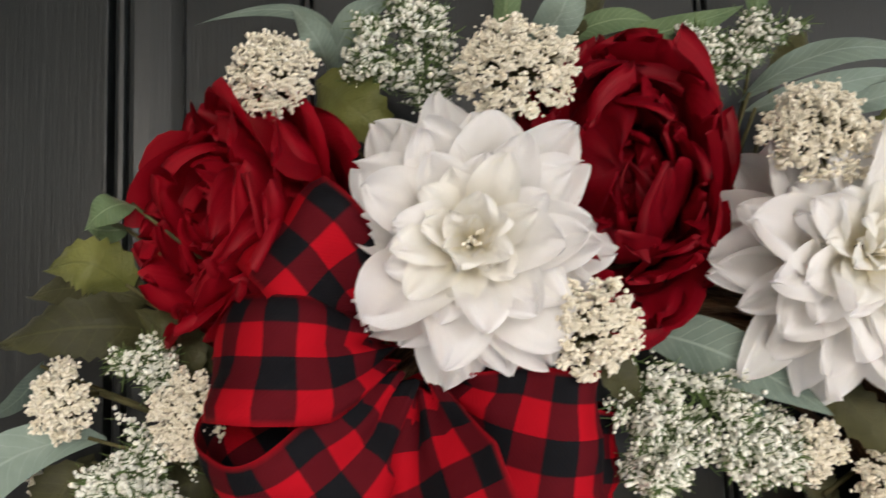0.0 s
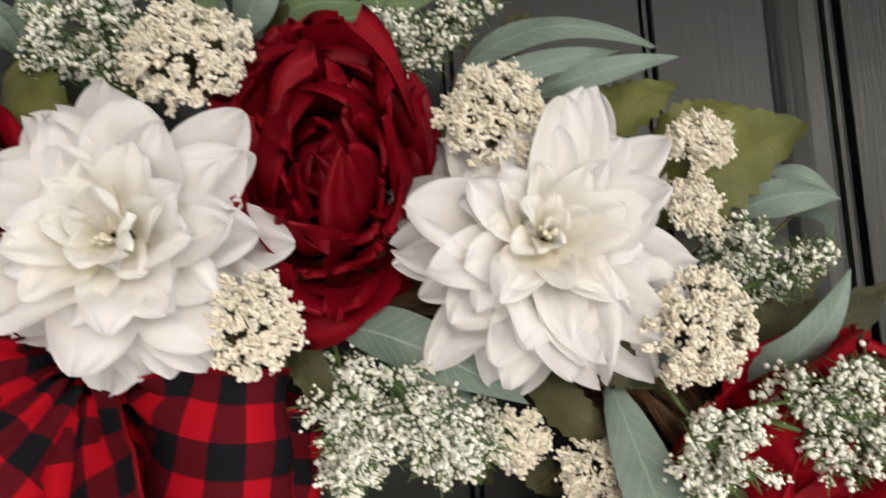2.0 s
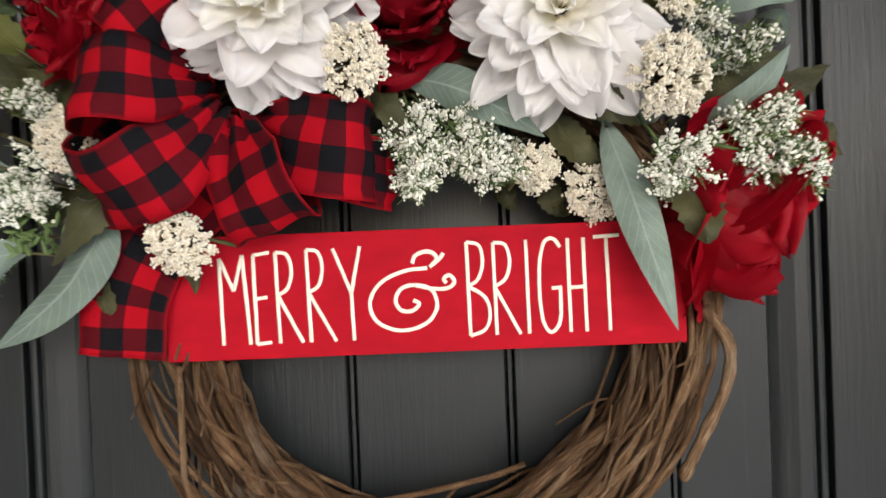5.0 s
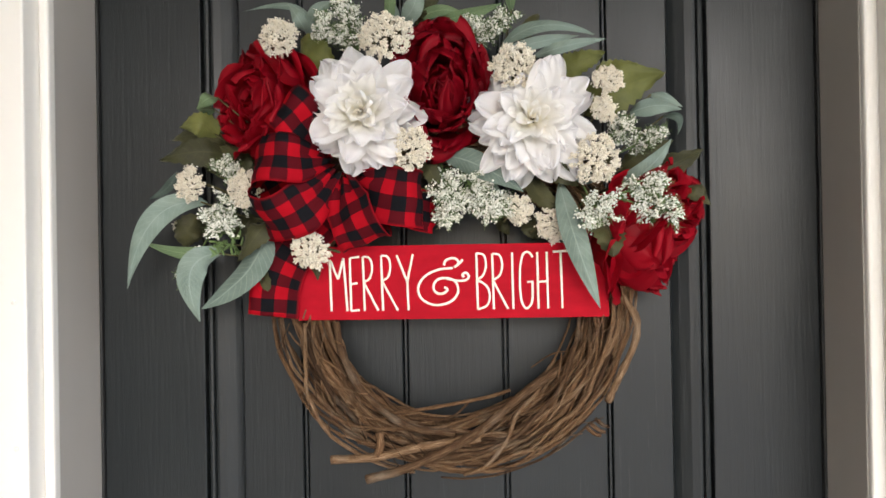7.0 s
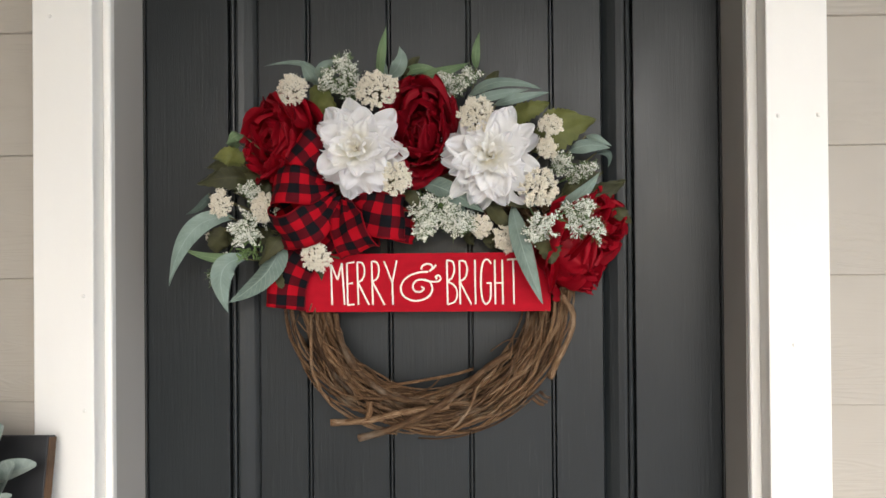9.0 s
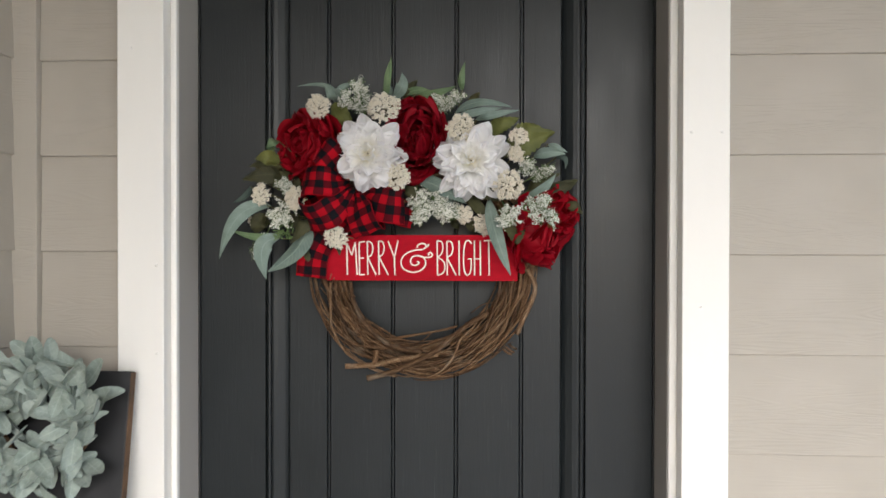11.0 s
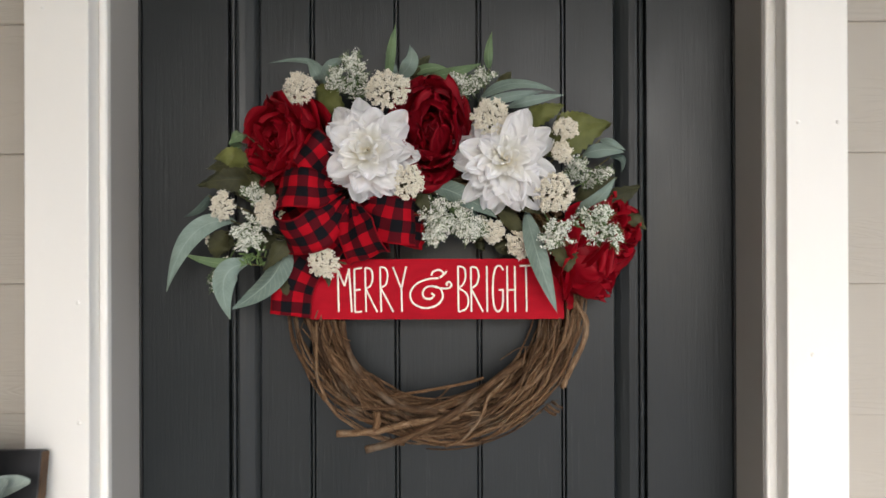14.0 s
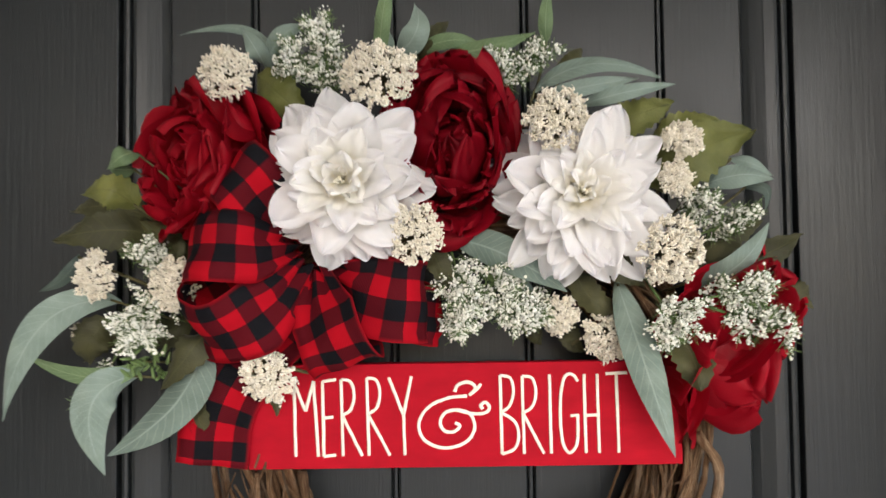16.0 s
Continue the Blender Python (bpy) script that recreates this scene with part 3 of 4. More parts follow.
# ---- leaves ----
def leaf(sprig, material, base, mid, tip, width):
    """A fabric leaf on a bent midrib through three places; its face looks away from the door."""
    rl = random.Random(hash((base, tip)) % 10007)
    at = Vector(sprig.location)
    p0, p1, p2 = Vector(base), Vector(mid), Vector(tip)
    ctrl = 2 * p1 - 0.5 * (p0 + p2)
    broad = material in (OLIVE, MOSS)
    n, m = 17, 7
    verts, faces, uvs = [], [], []
    roll0, fold, wavy, ph = rl.uniform(-0.45, 0.45), rl.uniform(0.10, 0.34), rl.uniform(0.04, 0.10), rl.uniform(0, 6)
    for k in range(n):
        f = k / (n - 1)
        c = (1 - f) ** 2 * p0 + 2 * f * (1 - f) * ctrl + f * f * p2
        d = (2 * (1 - f) * (ctrl - p0) + 2 * f * (p2 - ctrl)).normalized()
        side = d.cross(Vector((0, -1, 0)))
        side = side.normalized() if side.length > 1e-4 else Vector((1, 0, 0))
        up = side.cross(d).normalized()
        up = -up if up.y > 0 else up
        twist = roll0 * (1 - f) + 0.3 * roll0 * f
        side = (side * math.cos(twist) + up * math.sin(twist)).normalized()
        up = side.cross(d).normalized()
        up = -up if up.y > 0 else up
        w = math.sin(math.pi * min(1, f ** (0.72 if broad else 0.85))) ** (0.72 if broad else 0.85)
        if f < 0.06:
            w = max(w * 0.5, 0.05)
        w = max(w, 0.03)
        for j in range(m):
            u = 2 * j / (m - 1) - 1
            edge = 1.0
            if broad and abs(u) > 0.9:
                edge = 1.0 + 0.10 * (1 if k % 2 else -1)
            v = c + side * (u * width / 2 * w * edge) + up * (-fold * abs(u) * width * 0.5 * w + wavy * width * math.sin(f * 9 + ph + u * 1.6) * u * u + (0.13 if broad else 0.06) * width * noise.noise((f * 4, u * 1.6, ph)))
            verts.append(v - at)
            uvs.append((j / (m - 1), f))
    for k in range(n - 1):
        for j in range(m - 1):
            faces.append((k * m + j, k * m + j + 1, (k + 1) * m + j + 1, (k + 1) * m + j))
    ob = child("leaf", mesh_of("leaf", verts, faces, material, uvs), sprig)
    # leaf stalk back into the ring
    inner = Vector((RING[0], -0.030, RING[1]))
    away = (p0 - inner)
    away.y = 0
    root = inner + away.normalized() * min(away.length, 0.205)
    st = spline([root - at, (root * 0.45 + p0 * 0.55) + Vector((0, -0.006, 0)) - at, p0 - at + (ctrl - p0) * 0.12], 5)
    v, f, u = tube(st, 0.0011, 5)
    child("stalk", mesh_of("stalk", v, f, STEM, u), sprig)
    return ob


sage, fern, olive, moss, dusk = SAGE, FERN, OLIVE, MOSS, DUSK
west = thing("leaf_sprig", "drooping sage and olive fabric leaves on the wreath", "foliage", (-0.25, -0.04, 1.56), "leaf sprigs of the wreath")
crown = thing("leaf_sprig", "upright sage and green fabric leaves on top of the wreath", "foliage", (-0.08, -0.04, 1.68), "leaf sprigs of the wreath")
east = thing("leaf_sprig", "long sage leaves and broad olive leaves beside the white flower", "foliage", (0.14, -0.04, 1.58), "leaf sprigs of the wreath")
heart = thing("leaf_sprig", "short sage and olive leaves between the flowers", "foliage", (0.0, -0.04, 1.6), "leaf sprigs of the wreath")
leaf(west, sage, (-0.322, -0.06, 1.573), (-0.377, -0.085, 1.555), (-0.428, -0.05, 1.472), 0.029)
leaf(west, fern, (-0.295, -0.07, 1.527), (-0.328, -0.095, 1.513), (-0.404, -0.06, 1.529), 0.016)
leaf(west, dusk, (-0.368, -0.04, 1.615), (-0.378, -0.045, 1.595), (-0.408, -0.03, 1.582), 0.012)
leaf(west, olive, (-0.241, -0.09, 1.55), (-0.248, -0.105, 1.535), (-0.275, -0.1, 1.503), 0.029)
leaf(west, olive, (-0.269, -0.06, 1.502), (-0.252, -0.085, 1.487), (-0.246, -0.08, 1.461), 0.023)
leaf(west, olive, (-0.3, -0.05, 1.638), (-0.276, -0.075, 1.622), (-0.269, -0.075, 1.605), 0.024)
leaf(west, olive, (-0.342, -0.03, 1.559), (-0.348, -0.045, 1.541), (-0.363, -0.04, 1.521), 0.028)
leaf(west, olive, (-0.301, -0.050, 1.644), (-0.326, -0.070, 1.654), (-0.365, -0.060, 1.651), 0.028)
leaf(west, olive, (-0.297, -0.050, 1.629), (-0.329, -0.080, 1.633), (-0.376, -0.070, 1.625), 0.034)
leaf(west, olive, (-0.277, -0.060, 1.599), (-0.281, -0.070, 1.622), (-0.307, -0.060, 1.641), 0.030)
leaf(west, olive, (-0.328, -0.050, 1.614), (-0.317, -0.060, 1.628), (-0.312, -0.050, 1.643), 0.038)
leaf(west, olive, (-0.339, -0.050, 1.558), (-0.349, -0.060, 1.539), (-0.354, -0.050, 1.519), 0.032)
leaf(west, olive, (-0.270, -0.050, 1.559), (-0.289, -0.060, 1.546), (-0.314, -0.050, 1.560), 0.030)
leaf(west, moss, (-0.310, -0.060, 1.653), (-0.323, -0.080, 1.666), (-0.351, -0.070, 1.664), 0.032)
leaf(west, fern, (-0.308, -0.060, 1.700), (-0.314, -0.080, 1.695), (-0.331, -0.070, 1.685), 0.017)
leaf(west, fern, (-0.315, -0.050, 1.688), (-0.323, -0.060, 1.686), (-0.334, -0.060, 1.688), 0.014)
leaf(west, sage, (-0.298, -0.080, 1.513), (-0.325, -0.110, 1.493), (-0.323, -0.090, 1.434), 0.034)
leaf(west, sage, (-0.247, -0.080, 1.539), (-0.262, -0.100, 1.493), (-0.322, -0.085, 1.448), 0.036)
leaf(crown, sage, (-0.192, -0.05, 1.774), (-0.211, -0.07, 1.802), (-0.276, -0.055, 1.804), 0.009)
leaf(crown, sage, (-0.201, -0.05, 1.774), (-0.202, -0.08, 1.782), (-0.218, -0.07, 1.806), 0.017)
leaf(crown, sage, (-0.201, -0.05, 1.769), (-0.183, -0.08, 1.792), (-0.161, -0.07, 1.807), 0.018)
leaf(crown, moss, (-0.206, -0.06, 1.766), (-0.185, -0.08, 1.746), (-0.16, -0.075, 1.723), 0.038)
leaf(crown, fern, (-0.101, -0.05, 1.785), (-0.098, -0.065, 1.81), (-0.091, -0.05, 1.861), 0.016)
leaf(crown, sage, (-0.092, -0.05, 1.783), (-0.069, -0.075, 1.797), (-0.069, -0.06, 1.827), 0.024)
leaf(crown, sage, (-0.092, -0.05, 1.785), (-0.096, -0.06, 1.797), (-0.106, -0.05, 1.82), 0.014)
leaf(crown, olive, (-0.065, -0.05, 1.78), (-0.055, -0.065, 1.795), (-0.04, -0.05, 1.816), 0.02)
leaf(crown, fern, (-0.067, -0.05, 1.782), (-0.019, -0.075, 1.782), (0.035, -0.06, 1.802), 0.021)
leaf(crown, fern, (-0.072, -0.05, 1.785), (-0.043, -0.07, 1.792), (-0.013, -0.06, 1.792), 0.014)
leaf(crown, fern, (0.046, -0.05, 1.794), (0.044, -0.06, 1.815), (0.05, -0.045, 1.851), 0.013)
leaf(crown, olive, (0.056, -0.04, 1.766), (0.067, -0.05, 1.778), (0.079, -0.04, 1.794), 0.019)
leaf(east, sage, (0.028, -0.06, 1.746), (0.075, -0.085, 1.766), (0.139, -0.07, 1.758), 0.017)
leaf(east, sage, (0.032, -0.06, 1.741), (0.07, -0.08, 1.748), (0.122, -0.065, 1.759), 0.015)
leaf(east, sage, (0.069, -0.06, 1.736), (0.104, -0.08, 1.743), (0.154, -0.065, 1.754), 0.014)
leaf(east, moss, (0.093, -0.06, 1.716), (0.119, -0.075, 1.727), (0.152, -0.06, 1.738), 0.034)
leaf(east, moss, (0.126, -0.06, 1.667), (0.165, -0.085, 1.694), (0.218, -0.065, 1.713), 0.052)
leaf(east, moss, (0.135, -0.05, 1.707), (0.165, -0.065, 1.719), (0.193, -0.055, 1.723), 0.03)
leaf(east, sage, (0.178, -0.05, 1.667), (0.207, -0.065, 1.675), (0.241, -0.05, 1.672), 0.021)
leaf(east, sage, (0.207, -0.04, 1.693), (0.223, -0.05, 1.687), (0.246, -0.04, 1.677), 0.012)
leaf(east, dusk, (0.221, -0.03, 1.667), (0.242, -0.035, 1.666), (0.242, -0.03, 1.646), 0.011)
leaf(east, sage, (0.157, -0.07, 1.584), (0.187, -0.1, 1.595), (0.22, -0.09, 1.632), 0.022)
leaf(east, olive, (0.169, -0.05, 1.603), (0.196, -0.065, 1.622), (0.232, -0.05, 1.636), 0.024)
leaf(east, olive, (0.169, -0.05, 1.588), (0.215, -0.065, 1.602), (0.265, -0.05, 1.623), 0.035)
leaf(east, olive, (0.134, -0.09, 1.547), (0.144, -0.12, 1.529), (0.147, -0.13, 1.501), 0.039)
leaf(east, sage, (0.095, -0.08, 1.589), (0.108, -0.115, 1.523), (0.137, -0.095, 1.444), 0.028)
leaf(east, olive, (0.077, -0.08, 1.603), (0.093, -0.1, 1.596), (0.115, -0.095, 1.581), 0.025)
leaf(east, olive, (0.06, -0.07, 1.599), (0.075, -0.085, 1.571), (0.104, -0.08, 1.554), 0.023)
leaf(east, olive, (0.062, -0.04, 1.555), (0.062, -0.05, 1.536), (0.075, -0.045, 1.524), 0.019)
leaf(east, olive, (0.025, -0.03, 1.555), (0.031, -0.04, 1.54), (0.039, -0.035, 1.53), 0.017)
leaf(east, olive, (0.247, -0.05, 1.582), (0.257, -0.06, 1.573), (0.274, -0.05, 1.56), 0.021)
leaf(heart, sage, (-0.04, -0.07, 1.622), (0.001, -0.09, 1.609), (0.054, -0.085, 1.577), 0.03)
leaf(heart, olive, (-0.066, -0.07, 1.622), (-0.052, -0.085, 1.602), (-0.041, -0.075, 1.574), 0.02)
leaf(heart, sage, (0.11, -0.06, 1.599), (0.127, -0.07, 1.594), (0.144, -0.06, 1.598), 0.019)
leaf(heart, sage, (-0.002, -0.06, 1.593), (0.017, -0.07, 1.583), (0.031, -0.065, 1.579), 0.019)
leaf(heart, olive, (-0.193, -0.09, 1.501), (-0.185, -0.095, 1.495), (-0.183, -0.095, 1.48), 0.013)


# ---- flowers ----
def petal_mesh(name, length, width, cup, curl, ruffle, material, seed, pointed=False, n=11, m=9, lip=0.0):
    """A cloth petal: y along it, x across, z to the flower's front; cup folds it lengthwise, curl bends it up, lip turns its rim over."""
    rp = random.Random(seed)
    s = rp.uniform(0, 99)
    verts, faces, uvs = [], [], []
    y = z = 0.0
    for k in range(n):
        f0, f = (1 - (1 - (k - 1) / (n - 1)) ** 1.5 if k else 0.0), 1 - (1 - k / (n - 1)) ** 1.5
        ang = curl * (f ** 1.2) - lip * max(0.0, (f - 0.62) / 0.38) ** 1.6
        if k:
            y += length * (f - f0) * math.cos(ang)
            z += length * (f - f0) * math.sin(ang)
        if pointed:
            w = math.sin(math.pi * min(0.992, 0.10 + 0.892 * f ** 1.25)) ** 0.62
        else:
            w = (0.22 + 0.78 * math.sin(math.pi / 2 * min(1, f / 0.62)) ** 1.1) if f < 0.62 else math.sqrt(max(0.0, 1 - ((f - 0.62) / 0.385) ** 2.6))
        w = max(w, 0.04)
        for j in range(m):
            u = 2 * j / (m - 1) - 1
            x = u * width / 2 * w
            rim = 0.0
            if not pointed:
                rim = -length * 0.07 * f * f * (0.5 + noise.noise((u * 2.3 + s, 1.7, 0))) * (1 - 0.3 * abs(u))
            h = cup * width * (abs(u) ** 1.8) * w * w
            if pointed:
                h -= 0.06 * width * w * math.exp(-(u * 4.0) ** 2) * (1 - f * f)
            h += ruffle * width * (0.25 + f * f) * noise.noise((u * 1.9 + s, f * 2.2, 0.3)) + ruffle * 0.55 * width * f ** 3 * noise.noise((u * 4.6 + s, f * 4, 7.3))
            nx, ny = -math.sin(ang), math.cos(ang)
            verts.append((x * (1 - 0.10 * cup * abs(u)), y + nx * h + rim, z + ny * h))
            uvs.append((j / (m - 1), f))
    for k in range(n - 1):
        for j in range(m - 1):
            faces.append((k * m + j, k * m + j + 1, (k + 1) * m + j + 1, (k + 1) * m + j))
    return mesh_of(name, verts, faces, material, uvs)


def flower(name, label, at, facing, layers, scale=(1, 1, 1), seed=1, group=""):
    """layers: rows of petals, count, ring radius, height, opening angle, and a dict for the petal."""
    rf = random.Random(seed)
    ob = thing(name, label, "flower", at, group)
    turn = Vector((0, 0, 1)).rotation_difference(Vector(facing).normalized()).to_matrix().to_4x4()
    ob.matrix_basis = Matrix.Translation(at) @ turn @ Matrix.Diagonal((*scale, 1))
    for k, (count, r0, h, tilt, kw) in enumerate(layers):
        kinds = [petal_mesh("petal", **{**kw, "length": kw["length"] * rf.uniform(0.9, 1.1), "width": kw["width"] * rf.uniform(0.88, 1.12), "curl": kw["curl"] + rf.uniform(-0.15, 0.15)}, seed=seed * 100 + k * 10 + q) for q in range(4)]
        turn0 = rf.uniform(0, 6.28)
        for c in range(count):
            phi = turn0 + 2 * math.pi * (c + rf.uniform(-0.22, 0.22)) / count
            mt = Matrix.Rotation(phi, 4, "Z") @ Matrix.Translation((0, r0 * rf.uniform(0.85, 1.15), h + rf.uniform(-0.002, 0.002)))
            mt = mt @ Matrix.Rotation(radians(tilt + rf.uniform(-1, 1) * (9 if k < 2 else 19)), 4, "X") @ Matrix.Rotation(radians(rf.uniform(-19, 19)), 4, "Y") @ Matrix.Rotation(radians(rf.uniform(-17, 17)), 4, "Z") @ Matrix.Diagonal((*(rf.uniform(0.74, 1.13),) * 3, 1))
            child("petal", kinds[c % 4], ob, mt)
    return ob


def dahlia(at, facing, seed, spread=1.0, fine=1.0):
    p = dict(pointed=True, material=WHITE_PETAL, cup=0.15, ruffle=0.25, n=13, m=11)
    layers = [
        (10, 0.010, -0.014, 0, dict(p, length=0.069 * spread, width=0.041, curl=0.00, lip=0.10)),
        (11, 0.011, -0.009, 7, dict(p, length=0.065 * spread, width=0.042, curl=0.16, lip=0.40)),
        (10, 0.011, -0.003, 14, dict(p, length=0.058 * spread, width=0.040, curl=0.26, lip=0.60)),
        (9, 0.010, 0.003, 21, dict(p, length=0.049, width=0.039, curl=0.30, lip=0.55)),
        (8, 0.009, 0.008, 30, dict(p, length=0.041, width=0.033, curl=0.30, lip=0.75)),
        (7, 0.007, 0.012, 40, dict(p, length=0.033, width=0.027, curl=0.34, lip=0.9, material=CREAM_PETAL)),
        (5, 0.004, 0.014, 52, dict(p, length=0.025, width=0.021, curl=0.30, lip=0.9, material=CREAM_PETAL)),
        (5, 0.002, 0.013, 66, dict(p, length=0.019, width=0.016, curl=0.20, lip=0.8, material=CREAM_PETAL)),
    ]
    layers = [(round(count / fine), r0, h, tilt, dict(kw, width=kw["width"] * fine)) for count, r0, h, tilt, kw in layers]
    ob = flower("dahlia", "full white fabric dahlia with a cream heart", at, facing, layers, seed=seed, group="white dahlias")
    rs = random.Random(seed)
    verts, faces = [], []
    for k in range(12):
        a, r = rs.uniform(0, 6.28), rs.uniform(0, 0.006)
        v, f, _ = tube([(r * 0.5 * math.cos(a), r * 0.5 * math.sin(a), 0.014), (r * math.cos(a), r * math.sin(a), 0.025 + rs.uniform(-0.003, 0.003))], [0.0006, 0.0010], 5)
        faces += [tuple(i + len(verts) for i in g) for g in f]
        verts += v
    child("stamen_tuft", mesh_of("stamen_tuft", verts, faces, FLORET), ob, None, "pale yellow stamens")
    calyx(ob)
    return ob


def calyx(ob, length=0.06):
    v, f, u = tube([(0, 0, -0.008), (0, 0, -0.014), (0, 0, -0.02), (0.002, 0.002, -length)], [0.014, 0.012, 0.003, 0.002], 8)
    child("stem", mesh_of("stem", v, f, STEM, u), ob)


def shell_petal(radius, rim, half, flare, ruffle, material, seed, n=15, m=15):
    """A bowl-shaped cloth petal on a shell about the flower's heart: rim is the angle from the front at which it ends."""
    s = random.Random(seed).uniform(0, 99)
    verts, faces, uvs = [], [], []
    for k in range(n):
        f = 1 - (1 - k / (n - 1)) ** 1.7
        wide = 0.30 + 0.70 * math.sin(math.pi / 2 * min(1, f / 0.6)) if f < 0.6 else math.sqrt(max(0.0, 1 - ((f - 0.6) / 0.402) ** 3.6))
        for j in range(m):
            u = 2 * j / (m - 1) - 1
            polar = 2.62 + (rim - 2.62) * f + f ** 3 * (0.13 * noise.noise((u * 1.9 + s, 0.5, 0)) + 0.05 * noise.noise((u * 4.5 + s, 2.5, 0)))
            az = u * half * max(wide, 0.05)
            r = radius * (1 + flare * max(0.0, (f - 0.68) / 0.32) ** 2 * (0.8 + 0.4 * noise.noise((u * 2.6 + s, 4, 0))))
            r *= 1 + ruffle * (0.3 + 0.7 * f) * noise.noise((u * 2.4 + s, f * 2.2, 1.0)) + 0.50 * ruffle * f * f * noise.noise((u * 4.6 + s, f * 1.6, 3.0)) + 0.06 * abs(u) ** 3
            verts.append((r * math.sin(polar) * math.sin(az), r * math.sin(polar) * math.cos(az), 0.86 * r * math.cos(polar)))
            uvs.append((j / (m - 1), f))
    for k in range(n - 1):
        for j in range(m - 1):
            faces.append((k * m + j, (k + 1) * m + j, (k + 1) * m + j + 1, k * m + j + 1))
    return mesh_of("petal", verts, faces, material, uvs)


def peony(at, facing, seed, material, scale, label):
    rf = random.Random(seed)
    ob = thing("peony", label, "flower", at, "red peonies")
    turn = Vector((0, 0, 1)).rotation_difference(Vector(facing).normalized()).to_matrix().to_4x4()
    ob.matrix_basis = Matrix.Translation(at) @ turn @ Matrix.Diagonal((*scale, 1))
    rows = ((6, 0.0610, 100, 58, 0.20, 0.16), (7, 0.0580, 86, 50, 0.28, 0.20), (7, 0.0545, 72, 48, 0.32, 0.22), (7, 0.0495, 59, 48, 0.34, 0.24), (7, 0.0430, 49, 48, 0.34, 0.28),
            (6, 0.0350, 41, 52, 0.32, 0.32), (5, 0.0260, 32, 64, 0.30, 0.36), (4, 0.0170, 22, 84, 0.2, 0.36), (3, 0.0100, 12, 110, 0.2, 0.36))
    for k, (count, radius, rim, half, flare, ruffle) in enumerate(rows):
        turn0 = rf.uniform(0, 6.28)
        for c in range(count):
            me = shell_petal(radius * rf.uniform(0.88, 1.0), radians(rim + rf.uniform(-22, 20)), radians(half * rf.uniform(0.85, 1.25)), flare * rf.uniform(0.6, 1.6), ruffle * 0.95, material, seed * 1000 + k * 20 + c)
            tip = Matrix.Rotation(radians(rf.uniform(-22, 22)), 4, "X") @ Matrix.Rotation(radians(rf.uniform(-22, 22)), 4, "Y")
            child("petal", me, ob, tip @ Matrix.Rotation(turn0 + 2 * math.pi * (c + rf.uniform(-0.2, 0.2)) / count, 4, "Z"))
    v, f, u = tube([(0, 0, -0.040), (0, 0, -0.052), (0, 0, -0.058), (0.002, 0.002, -0.075)], [0.020, 0.012, 0.004, 0.002], 8)
    child("stem", mesh_of("stem", v, f, STEM, u), ob)
    return ob


dahlia((-0.125, -0.120, 1.666), (0.02, -1, -0.05), 41, 0.89, 0.86)
dahlia((0.063, -0.103, 1.655), (0.06, -1, 0.02), 8, 0.97, 0.78)
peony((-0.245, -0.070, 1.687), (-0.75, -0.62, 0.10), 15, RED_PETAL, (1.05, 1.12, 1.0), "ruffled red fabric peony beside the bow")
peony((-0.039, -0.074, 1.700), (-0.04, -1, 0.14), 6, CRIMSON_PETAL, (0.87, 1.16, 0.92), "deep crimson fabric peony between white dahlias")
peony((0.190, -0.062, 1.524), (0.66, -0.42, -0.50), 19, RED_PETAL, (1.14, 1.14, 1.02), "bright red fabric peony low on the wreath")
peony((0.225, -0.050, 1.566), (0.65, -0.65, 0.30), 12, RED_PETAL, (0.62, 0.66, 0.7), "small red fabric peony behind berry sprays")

# ---- cream yarrow heads ----
def ico(radius):
    bm = bmesh.new()
    bmesh.ops.create_icosphere(bm, subdivisions=1, radius=radius)
    v, f = np.array([tuple(q.co) for q in bm.verts]), [tuple(q.index for q in g.verts) for g in bm.faces]
    bm.free()
    return v, f


ICO_V, ICO_F = ico(1.0)
ry = random.Random(23)


